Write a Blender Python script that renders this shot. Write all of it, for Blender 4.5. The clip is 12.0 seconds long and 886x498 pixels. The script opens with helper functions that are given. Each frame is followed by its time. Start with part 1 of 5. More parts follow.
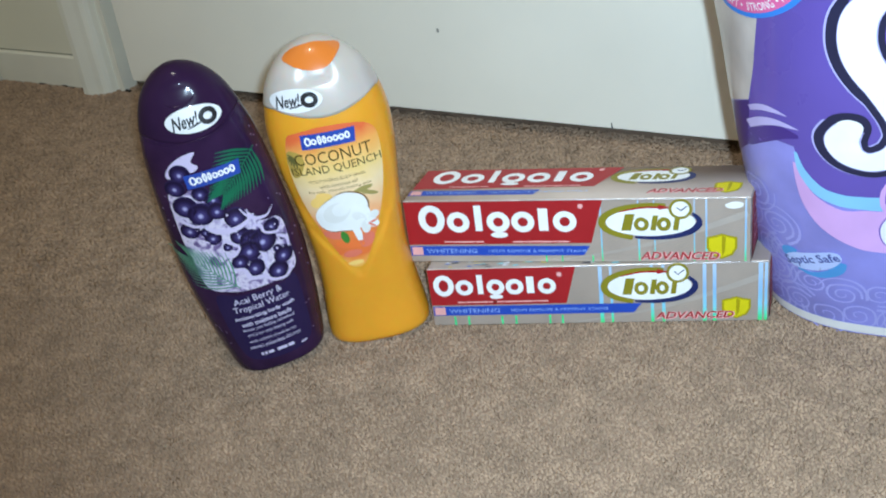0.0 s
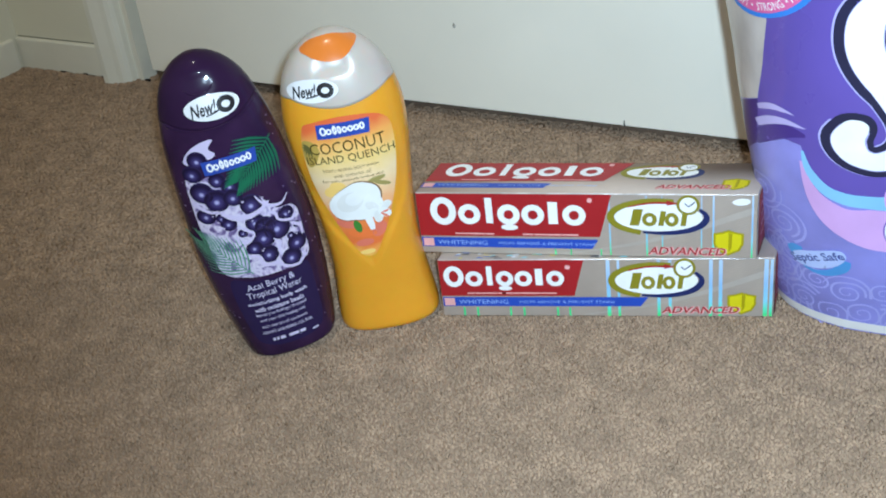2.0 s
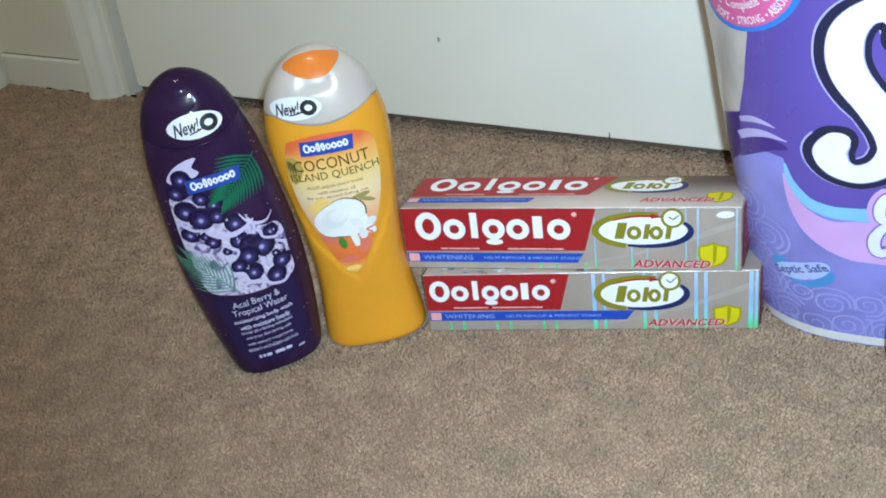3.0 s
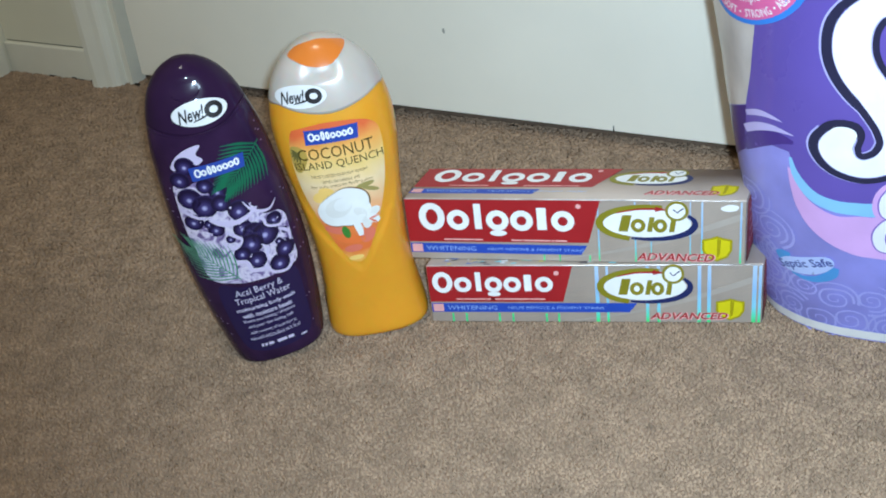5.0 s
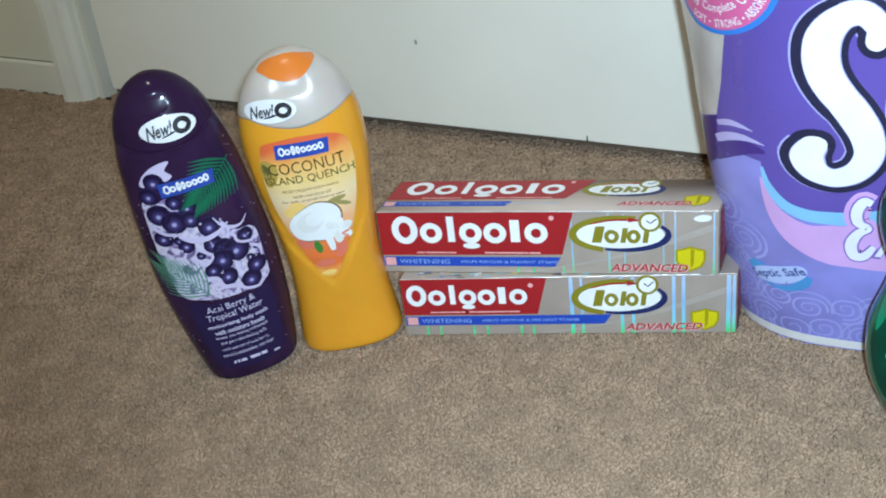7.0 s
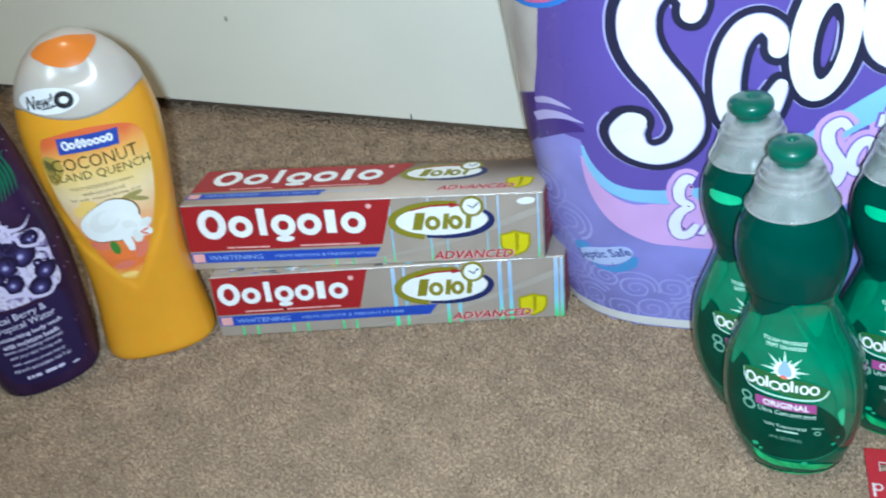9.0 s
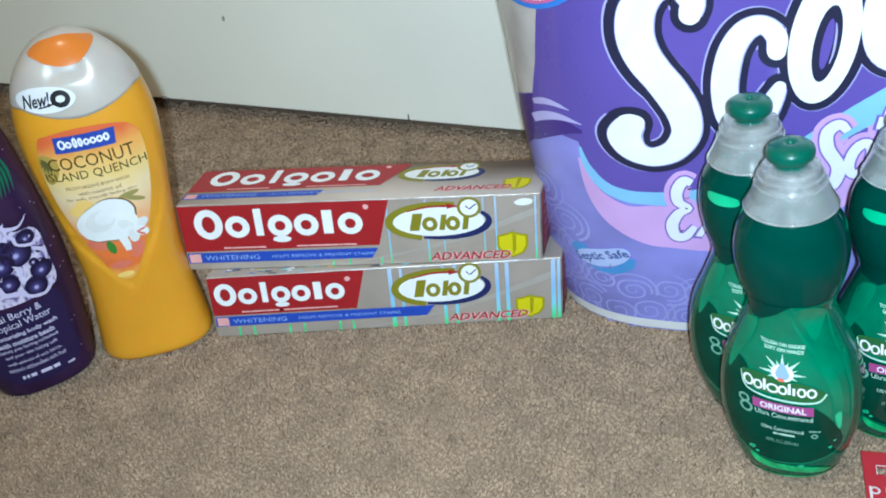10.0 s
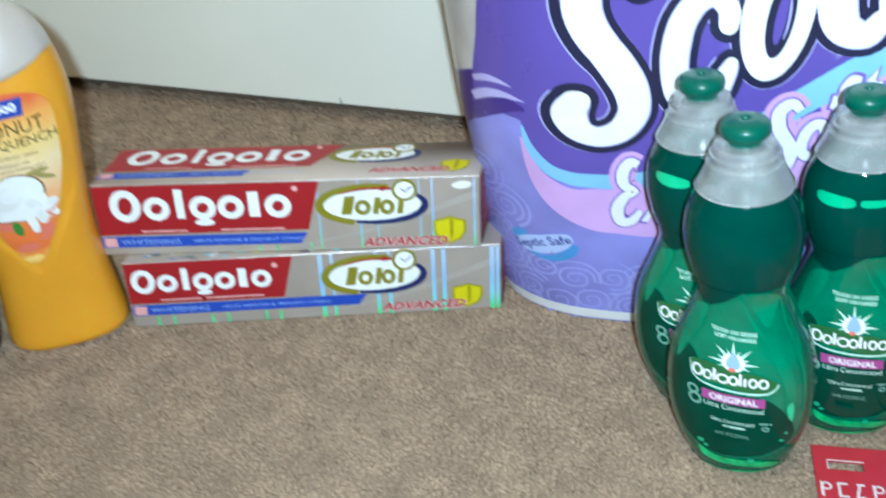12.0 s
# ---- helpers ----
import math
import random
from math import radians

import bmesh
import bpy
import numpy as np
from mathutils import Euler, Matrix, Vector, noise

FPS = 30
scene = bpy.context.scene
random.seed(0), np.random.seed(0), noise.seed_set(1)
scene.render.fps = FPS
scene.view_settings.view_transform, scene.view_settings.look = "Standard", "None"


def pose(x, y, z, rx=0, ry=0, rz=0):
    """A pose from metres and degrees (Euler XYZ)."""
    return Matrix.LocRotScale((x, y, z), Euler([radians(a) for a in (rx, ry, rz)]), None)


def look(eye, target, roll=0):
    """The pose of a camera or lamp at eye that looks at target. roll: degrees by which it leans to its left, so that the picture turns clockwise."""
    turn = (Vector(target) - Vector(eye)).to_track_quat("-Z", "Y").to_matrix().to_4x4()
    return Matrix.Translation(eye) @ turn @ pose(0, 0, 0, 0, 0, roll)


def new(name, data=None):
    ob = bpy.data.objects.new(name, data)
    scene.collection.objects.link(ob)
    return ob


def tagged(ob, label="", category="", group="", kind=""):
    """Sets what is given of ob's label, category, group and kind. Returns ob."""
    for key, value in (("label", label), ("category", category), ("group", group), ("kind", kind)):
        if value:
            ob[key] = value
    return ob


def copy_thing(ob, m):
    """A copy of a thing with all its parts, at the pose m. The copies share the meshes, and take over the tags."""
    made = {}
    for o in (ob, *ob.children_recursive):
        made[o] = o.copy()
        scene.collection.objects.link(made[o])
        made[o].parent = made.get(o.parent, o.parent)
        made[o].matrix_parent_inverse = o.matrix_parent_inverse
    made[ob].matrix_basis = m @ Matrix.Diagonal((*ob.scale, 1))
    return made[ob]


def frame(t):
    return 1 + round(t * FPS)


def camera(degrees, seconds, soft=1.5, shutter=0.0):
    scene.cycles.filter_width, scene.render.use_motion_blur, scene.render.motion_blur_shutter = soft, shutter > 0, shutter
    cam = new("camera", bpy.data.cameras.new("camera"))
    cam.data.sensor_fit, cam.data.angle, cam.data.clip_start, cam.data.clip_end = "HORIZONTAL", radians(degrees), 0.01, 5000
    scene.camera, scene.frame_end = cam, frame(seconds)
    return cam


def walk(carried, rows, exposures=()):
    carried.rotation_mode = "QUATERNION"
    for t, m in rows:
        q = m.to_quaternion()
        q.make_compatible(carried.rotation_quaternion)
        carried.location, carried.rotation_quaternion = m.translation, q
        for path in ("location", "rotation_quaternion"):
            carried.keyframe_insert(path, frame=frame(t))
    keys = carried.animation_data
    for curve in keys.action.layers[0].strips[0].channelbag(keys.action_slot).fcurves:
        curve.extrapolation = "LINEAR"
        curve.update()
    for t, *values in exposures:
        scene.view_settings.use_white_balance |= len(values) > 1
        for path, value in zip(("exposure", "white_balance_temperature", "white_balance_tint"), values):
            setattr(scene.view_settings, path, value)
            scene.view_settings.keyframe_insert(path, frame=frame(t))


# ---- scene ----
from mathutils import geometry

# ---------------------------------------------------------------- camera
cam = camera(43.73, 12.0, soft=1.9, shutter=0.9)
PATH = [
    (0, -0.0648, -0.5886, 0.4047, 12.843, -29.836, -8.180),
    (0.4, -0.0610, -0.5912, 0.4081, 13.627, -29.462, -9.035),
    (0.5, -0.0600, -0.5918, 0.4090, 14.008, -29.462, -9.249),
    (0.6, -0.0599, -0.5919, 0.4102, 14.067, -29.023, -9.202),
    (0.9, -0.0597, -0.5924, 0.4139, 13.785, -29.620, -9.059),
    (1, -0.0596, -0.5925, 0.4151, 14.078, -30.380, -9.012),
    (1.1, -0.0593, -0.5934, 0.4134, 13.492, -30.382, -8.758),
    (1.4, -0.0584, -0.5960, 0.4085, 12.819, -28.958, -7.998),
    (1.5, -0.0581, -0.5969, 0.4068, 13.405, -29.632, -7.744),
    (1.6, -0.0585, -0.5976, 0.4068, 13.610, -30.306, -7.678),
    (2, -0.0603, -0.6003, 0.4068, 13.712, -29.874, -7.412),
    (2.5, -0.0605, -0.6028, 0.4050, 13.765, -29.644, -7.305),
    (3, -0.0565, -0.5976, 0.4096, 13.132, -29.458, -7.764),
    (5, -0.0589, -0.5983, 0.4072, 13.170, -29.742, -7.105),
    (5.5, -0.0590, -0.5967, 0.4053, 12.691, -29.562, -6.998),
    (6, -0.0580, -0.5959, 0.4067, 12.471, -29.611, -6.962),
    (6.5, -0.0579, -0.5941, 0.4075, 12.062, -29.616, -6.927),
    (7, -0.0557, -0.5925, 0.4073, 11.902, -29.439, -7.219),
    (7.4, -0.0518, -0.5868, 0.4065, 10.645, -29.549, -7.197),
    (7.5, -0.0508, -0.5854, 0.4063, 9.971, -29.285, -7.192),
    (7.7, -0.0431, -0.5835, 0.4033, 9.404, -28.613, -7.305),
    (9.3, -0.0402, -0.5463, 0.3939, 2.573, -32.027, -5.033),
    (9.5, -0.0399, -0.5461, 0.3939, 2.851, -31.971, -5.113),
    (10, -0.0410, -0.5486, 0.3935, 2.927, -31.707, -4.953),
    (10.5, -0.0405, -0.5487, 0.3944, 3.195, -31.710, -4.983),
    (11, -0.0430, -0.5455, 0.3918, 2.116, -31.991, -4.365),
    (11.4, -0.0400, -0.5389, 0.3866, 2.318, -31.966, -4.985),
    (11.5, -0.0393, -0.5373, 0.3853, 1.937, -31.966, -5.140),
    (11.6, -0.0402, -0.5348, 0.3820, 0.999, -32.113, -4.588),
    (11.8, -0.0421, -0.5299, 0.3755, 0.081, -31.362, -3.483),
    (11.9, -0.0430, -0.5275, 0.3722, -0.563, -31.625, -2.930),
    (12, -0.0439, -0.5250, 0.3689, -1.237, -31.889, -2.378),
]


def aim(x, y, z, yaw, pitch, roll):
    return Matrix.Translation((x, y, z)) @ pose(0, 0, 0, 0, 0, yaw) @ pose(0, 0, 0, 90 + pitch) @ pose(0, 0, 0, 0, 0, roll)


walk(cam, [(r[0], aim(*r[1:])) for r in PATH], exposures=[(0, 0.12, 6250, 8), (7, 0.04, 6250, 7), (9.5, 0.02, 6250, 5), (11.5, 0.03, 6250, 5), (12, 0.12, 6250, 4)])

# ---------------------------------------------------------------- light
world = bpy.data.worlds.new("room_world")
scene.world = world
world.use_nodes = True
world.node_tree.nodes["Background"].inputs["Color"].default_value = (0.75, 0.85, 1.0, 1)
world.node_tree.nodes["Background"].inputs["Strength"].default_value = 0.05


def lamp(name, kind, m, energy, color, size):
    data = bpy.data.lights.new(name, kind)
    data.energy, data.color = energy, color
    if kind == "AREA":
        data.shape, data.size = "DISK", size
    else:
        data.shadow_soft_size = size
    ob = new(name, data)
    ob.matrix_world = m
    return ob


# the phone's own LED beside the lens, and an unseen overhead lamp added for ambient light
led = lamp("phone_led", "SPOT", look((-0.039, -0.618, 0.425), (0.035, 0.07, 0.14)), 23.5, (0.72, 0.945, 1.15), 0.007)
led.data.spot_size, led.data.spot_blend = radians(105), 1.0
lamp("added_ceiling_lamp", "AREA", pose(-0.3, -0.7, 2.33), 10.0, (1.0, 0.95, 0.82), 0.3)

# ---------------------------------------------------------------- materials
def lin(r, g, b):
    return tuple(((c / 255 + 0.055) / 1.055) ** 2.4 if c > 10 else c / 255 / 12.92 for c in (r, g, b)) + (1.0,)


def mat(name, rgb, rough=0.5, metal=0.0, vary=0.06, scale=60.0, bump=0.0, bump_scale=400.0, coat=0.0, trans=0.0, ior=1.45, sss=0.0, rand=0.0):
    """A plain surface with a slow stain and a fine grain."""
    m = bpy.data.materials.new(name)
    m.use_nodes = True
    nt = m.node_tree
    b = nt.nodes["Principled BSDF"]
    b.inputs["Roughness"].default_value, b.inputs["Metallic"].default_value = rough, metal
    b.inputs["Coat Weight"].default_value, b.inputs["Coat Roughness"].default_value = coat, 0.06
    b.inputs["Transmission Weight"].default_value, b.inputs["IOR"].default_value = trans, ior
    if sss:
        b.inputs["Subsurface Weight"].default_value, b.inputs["Subsurface Scale"].default_value = sss, 0.006
    tc = nt.nodes.new("ShaderNodeTexCoord")
    n1 = nt.nodes.new("ShaderNodeTexNoise")
    n1.inputs["Scale"].default_value, n1.inputs["Detail"].default_value = scale, 6
    nt.links.new(tc.outputs["Object"], n1.inputs["Vector"])
    mr = nt.nodes.new("ShaderNodeMapRange")
    mr.inputs["To Min"].default_value, mr.inputs["To Max"].default_value = 1 - 2 * vary, 1 + 2 * vary
    mr.inputs["From Min"].default_value, mr.inputs["From Max"].default_value = 0.25, 0.75
    nt.links.new(n1.outputs["Fac"], mr.inputs["Value"])
    hs = nt.nodes.new("ShaderNodeHueSaturation")
    hs.inputs["Color"].default_value = lin(*rgb)
    nt.links.new(mr.outputs["Result"], hs.inputs["Value"])
    nt.links.new(hs.outputs["Color"], b.inputs["Base Color"])
    r2 = nt.nodes.new("ShaderNodeMapRange")
    r2.inputs["To Min"].default_value, r2.inputs["To Max"].default_value = rough * 0.85, min(1, rough * 1.2)
    nt.links.new(n1.outputs["Fac"], r2.inputs["Value"])
    nt.links.new(r2.outputs["Result"], b.inputs["Roughness"])
    if rand:
        g = nt.nodes.new("ShaderNodeNewGeometry")
        r3 = nt.nodes.new("ShaderNodeMapRange")
        r3.inputs["To Min"].default_value, r3.inputs["To Max"].default_value = 1 - rand, 1 + rand
        mu = nt.nodes.new("ShaderNodeMath")
        mu.operation = "MULTIPLY"
        nt.links.new(g.outputs["Random Per Island"], r3.inputs["Value"])
        nt.links.new(r3.outputs["Result"], mu.inputs[0])
        nt.links.new(mr.outputs["Result"], mu.inputs[1])
        nt.links.new(mu.outputs["Value"], hs.inputs["Value"])
    if bump:
        n2 = nt.nodes.new("ShaderNodeTexNoise")
        n2.inputs["Scale"].default_value, n2.inputs["Detail"].default_value = bump_scale, 4
        nt.links.new(tc.outputs["Object"], n2.inputs["Vector"])
        bp = nt.nodes.new("ShaderNodeBump")
        bp.inputs["Strength"].default_value, bp.inputs["Distance"].default_value = bump, 0.001
        nt.links.new(n2.outputs["Fac"], bp.inputs["Height"])
        nt.links.new(bp.outputs["Normal"], b.inputs["Normal"])
    return m


def foil(name, rgb):
    """Silver holographic board: fine slanting rulings and a faint shift of colour along the box."""
    m = mat(name, rgb, 0.42, 0.4, 0.05, 40, 0.05, 900)
    nt = m.node_tree
    b = nt.nodes["Principled BSDF"]
    tc = nt.nodes.new("ShaderNodeTexCoord")
    mp = nt.nodes.new("ShaderNodeMapping")
    mp.inputs["Rotation"].default_value = (0, radians(22), 0)
    w = nt.nodes.new("ShaderNodeTexWave")
    w.bands_direction = "Z"
    w.inputs["Scale"].default_value, w.inputs["Distortion"].default_value = 190, 0.3
    bp = nt.nodes.new("ShaderNodeBump")
    bp.inputs["Strength"].default_value, bp.inputs["Distance"].default_value = 0.25, 0.0003
    nt.links.new(tc.outputs["Object"], mp.inputs["Vector"])
    nt.links.new(mp.outputs["Vector"], w.inputs["Vector"])
    nt.links.new(w.outputs["Fac"], bp.inputs["Height"])
    nt.links.new(bp.outputs["Normal"], b.inputs["Normal"])
    return m


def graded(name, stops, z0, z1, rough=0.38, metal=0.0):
    """A colour that runs up the thing, for prints and painted foil glints: stops of place (0 to 1) and colour between
    the heights z0 and z1.
    """
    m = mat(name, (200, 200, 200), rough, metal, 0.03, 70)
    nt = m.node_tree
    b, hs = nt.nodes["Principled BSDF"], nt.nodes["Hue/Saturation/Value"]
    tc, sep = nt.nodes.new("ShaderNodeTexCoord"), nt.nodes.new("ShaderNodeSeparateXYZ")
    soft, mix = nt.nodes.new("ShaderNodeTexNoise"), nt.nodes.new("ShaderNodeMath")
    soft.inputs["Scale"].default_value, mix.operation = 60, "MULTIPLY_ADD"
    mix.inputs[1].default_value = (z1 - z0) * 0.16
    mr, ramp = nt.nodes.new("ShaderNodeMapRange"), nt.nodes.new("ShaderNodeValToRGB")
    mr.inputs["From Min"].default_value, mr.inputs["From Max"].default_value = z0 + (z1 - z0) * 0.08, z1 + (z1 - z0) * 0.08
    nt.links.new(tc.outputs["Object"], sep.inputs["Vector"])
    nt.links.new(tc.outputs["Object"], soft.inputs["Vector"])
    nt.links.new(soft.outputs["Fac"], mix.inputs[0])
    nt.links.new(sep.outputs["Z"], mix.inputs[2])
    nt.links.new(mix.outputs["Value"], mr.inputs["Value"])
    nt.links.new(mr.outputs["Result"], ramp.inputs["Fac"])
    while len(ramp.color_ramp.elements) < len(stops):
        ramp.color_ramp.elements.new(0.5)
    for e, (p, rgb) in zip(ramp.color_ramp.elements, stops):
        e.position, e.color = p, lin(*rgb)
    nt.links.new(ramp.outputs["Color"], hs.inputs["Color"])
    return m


M_CARPET = mat("carpet_backing", (150, 126, 106), 0.95, vary=0.1, scale=14, bump=0.8, bump_scale=260)
M_PILE = mat("carpet_pile", (161, 136, 113), 0.95, vary=0.12, scale=45, rand=0.2)
M_WALL = mat("wall_paint", (230, 225, 204), 0.75, vary=0.02, scale=5, bump=0.15, bump_scale=120)
M_TRIM = mat("trim_paint", (232, 228, 212), 0.45, vary=0.03, scale=12, bump=0.1, bump_scale=60)
M_DOOR = mat("door_paint", (248, 243, 228), 0.5, vary=0.02, scale=7, bump=0.06, bump_scale=90)
M_SCUFF = mat("scuff", (168, 164, 154), 0.7)
M_DARK = mat("dark_gap", (22, 19, 17), 0.9)

M_YELLOW = mat("yellow_gel_plastic", (232, 160, 42), 0.34, vary=0.04, scale=22, coat=0.3, sss=0.3)
M_PEARL = mat("pearl_cap_plastic", (202, 190, 180), 0.3, 0.06, vary=0.05, scale=25, coat=0.6, sss=0.2)
M_ORANGE = mat("orange_cap_plastic", (224, 124, 48), 0.28, vary=0.03, scale=30, coat=0.4)
M_PURPLE = mat("purple_gel_plastic", (50, 30, 60), 0.2, vary=0.18, scale=45, coat=0.3, ior=1.22)
M_PURPLE_CAP = mat("purple_cap_plastic", (46, 27, 54), 0.3, vary=0.12, scale=30, coat=0.22, ior=1.1)
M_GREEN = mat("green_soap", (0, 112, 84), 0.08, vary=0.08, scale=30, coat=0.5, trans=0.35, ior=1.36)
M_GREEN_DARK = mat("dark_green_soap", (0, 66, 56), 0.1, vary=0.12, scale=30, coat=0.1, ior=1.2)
# pale green that stands for glints and refracted light in the soap
M_GLINT_GREEN = mat("pale_green_glint", (40, 208, 150), 0.1, vary=0.12, scale=80, coat=0.8, trans=0.2)
M_GREEN_CAP = mat("green_cap_plastic", (0, 94, 76), 0.3, vary=0.04, scale=60, coat=0.2)
M_FROST = mat("frosted_collar", (246, 250, 250), 0.2, vary=0.14, scale=90, coat=1.0, trans=0.74, ior=1.2)
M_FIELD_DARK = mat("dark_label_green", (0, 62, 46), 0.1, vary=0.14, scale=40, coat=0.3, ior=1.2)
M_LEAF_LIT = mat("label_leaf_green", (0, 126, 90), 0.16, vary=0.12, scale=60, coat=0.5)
M_BASE_GLOW = mat("base_glow_green", (26, 186, 112), 0.12, vary=0.3, scale=160, coat=0.6)
M_FOIL = foil("silver_foil", (192, 178, 166))
M_FOIL_TOP = mat("silver_foil_top", (184, 166, 152), 0.6, 0.2, 0.04, 50)
M_BAND_GLINT = graded("holographic_band_glint", [(0, (90, 235, 130)), (0.13, (110, 240, 200)), (0.28, (150, 225, 250)), (0.55, (160, 205, 250)), (1, (200, 226, 255))], 0.0, 0.044, 0.25, 0.2)
M_GLINT = mat("bright_foil_edge", (206, 206, 212), 0.3, 0.85, 0.3, 60)
M_BAND_GLINT_G = mat("holographic_band_glint_green", (90, 235, 150), 0.25, 0.2, 0.2, 220)
M_BOARD = mat("carton_end_board", (120, 60, 62), 0.5, 0.2, 0.1, 60)


def berry_ink(name):
    """A printed round berry: shine, violet glow and dark edge, over the bounds of each disc."""
    m = mat(name, (34, 25, 62), 0.25, vary=0.03, scale=70)
    nt = m.node_tree
    hs, tc = nt.nodes["Hue/Saturation/Value"], nt.nodes.new("ShaderNodeTexCoord")
    mp, ln, ramp = nt.nodes.new("ShaderNodeMapping"), nt.nodes.new("ShaderNodeVectorMath"), nt.nodes.new("ShaderNodeValToRGB")
    mp.inputs["Location"].default_value, mp.inputs["Scale"].default_value = (-0.46, 0, -0.42), (1, 0, 1)
    ln.operation = "LENGTH"
    for _ in range(4):
        ramp.color_ramp.elements.new(0.5)
    for e, (p, rgb) in zip(ramp.color_ramp.elements, ((0, (196, 192, 226)), (0.07, (150, 146, 196)), (0.13, (70, 62, 116)), (0.28, (42, 34, 78)), (0.44, (24, 17, 44)), (0.56, (46, 38, 82)))):
        e.position, e.color = p, lin(*rgb)
    nt.links.new(tc.outputs["Generated"], mp.inputs["Vector"])
    nt.links.new(mp.outputs["Vector"], ln.inputs[0])
    nt.links.new(ln.outputs["Value"], ramp.inputs["Fac"])
    nt.links.new(ramp.outputs["Color"], hs.inputs["Color"])
    return m


def milk_ink(name):
    """A printed splash of milk: bright crests and violet hollows that flow into one another."""
    m = mat(name, (200, 190, 220), 0.38, vary=0.03, scale=70)
    nt = m.node_tree
    hs, tc = nt.nodes["Hue/Saturation/Value"], nt.nodes.new("ShaderNodeTexCoord")
    n, ramp = nt.nodes.new("ShaderNodeTexNoise"), nt.nodes.new("ShaderNodeValToRGB")
    n.inputs["Scale"].default_value, n.inputs["Detail"].default_value, n.inputs["Distortion"].default_value = 105, 3, 1.6
    for _ in range(3):
        ramp.color_ramp.elements.new(0.5)
    for e, (p, rgb) in zip(ramp.color_ramp.elements, ((0.3, (66, 52, 98)), (0.41, (122, 104, 152)), (0.48, (196, 182, 212)), (0.56, (222, 212, 230)), (0.72, (172, 158, 196)))):
        e.position, e.color = p, lin(*rgb)
    nt.links.new(tc.outputs["Object"], n.inputs["Vector"])
    nt.links.new(n.outputs["Fac"], ramp.inputs["Fac"])
    nt.links.new(ramp.outputs["Color"], hs.inputs["Color"])
    return m


def ink(name, r, g, b, rough=0.38, vary=0.03):
    return mat(name, (r, g, b), rough, vary=vary, scale=70)


I_RED = ink("red_ink", 164, 32, 38)
I_WHITE = ink("white_ink", 240, 240, 240)
I_PINKW = ink("pale_pink_ink", 232, 170, 168)
I_BLUE = ink("blue_ink", 38, 74, 176)
I_NAVY = ink("navy_ink", 28, 40, 92)
I_PALEBLUE = ink("pale_blue_ink", 150, 180, 230)
I_OLIVE = ink("olive_ink", 136, 128, 32)
I_SHIELD = ink("yellow_foil_ink", 214, 200, 24, 0.3)
I_SHIELD_D = ink("dark_yellow_foil_ink", 166, 152, 16, 0.3)
I_GREY = ink("grey_ink", 176, 170, 164)
I_SILVER = mat("pale_silver_ink", (200, 190, 180), 0.42, 0.4, 0.04, 60)
I_BLACK = ink("black_ink", 30, 28, 32)
I_STICK = ink("sticker_white", 236, 236, 238, 0.45)
I_TAG = ink("tag_blue_ink", 38, 70, 162)
I_LILAC = ink("splash_lilac_ink", 208, 196, 226)
I_FIELD = ink("navy_label_ink", 40, 30, 70, 0.25)
I_BERRY = berry_ink("berry_ink")
I_MILK = milk_ink("milk_splash_ink")
I_PALM = ink("palm_green_ink", 14, 104, 72)
I_PALM_L = ink("pale_palm_ink", 88, 146, 116)
I_SKY = graded("sunset_label_ink", [(0, (244, 196, 92)), (0.1, (232, 116, 58)), (0.3, (236, 134, 70)), (0.45, (240, 196, 148)), (0.6, (242, 214, 168)), (0.72, (240, 206, 130)), (0.84, (238, 170, 88)), (0.95, (228, 106, 60))], 0.058, 0.157)
I_SKY_O = ink("orange_label_ink", 240, 122, 62)
I_SKY_Y = ink("yellow_label_ink", 246, 204, 116)
I_COCO = ink("coconut_white_ink", 238, 238, 236)
I_COCO_D = ink("coconut_shade_ink", 229, 228, 224)
I_DRY = ink("faded_leaf_ink", 160, 146, 86)
I_HUSK = ink("husk_ink", 120, 84, 44)
I_FLOWER = ink("flower_pink_ink", 226, 120, 96)
I_TEXT_Y = ink("dark_olive_text_ink", 74, 60, 20)
I_WRAP = mat("purple_wrap", (100, 82, 166), 0.28, vary=0.03, scale=18, coat=0.35, bump=0.15, bump_scale=60)
I_WRAP_L = mat("lilac_wrap", (143, 140, 212), 0.3, vary=0.1, scale=30, coat=0.35, bump=0.6, bump_scale=60)
I_WRAP_D = mat("dark_violet_wrap", (72, 50, 130), 0.3, vary=0.03, scale=30, coat=0.3)
I_SWIRL = ink("swirl_lilac_ink", 168, 166, 228, 0.3)
I_PINK = mat("pink_wrap", (214, 168, 224), 0.3, vary=0.04, scale=40, coat=0.3)
I_CYAN = mat("sky_blue_wrap", (140, 196, 236), 0.3, vary=0.04, scale=40, coat=0.3)
I_BADGE = ink("badge_pink_ink", 222, 104, 160)
I_BADGE_B = ink("badge_blue_ink", 60, 130, 220)
I_HALO = ink("halo_ink", 176, 172, 226, 0.3)
I_OUT = ink("outline_ink", 40, 40, 66, 0.3)
I_CLEAR = mat("clear_wrap_over_paper", (206, 196, 190), 0.35, vary=0.12, scale=26, coat=0.4, bump=1.0, bump_scale=55)
I_PAPER = mat("tissue_paper", (232, 228, 226), 0.9, vary=0.03, scale=80, bump=0.3, bump_scale=300)
I_MAGENTA = ink("magenta_ink", 164, 72, 136)
I_DIM = ink("dim_green_ink", 116, 168, 148)
I_EMERALD = mat("emerald_label", (0, 116, 84), 0.13, vary=0.16, scale=45, coat=0.6, trans=0.04)
I_LEAF = ink("leaf_green_ink", 66, 130, 52)
I_GLOW = ink("pale_burst_ink", 190, 232, 214)
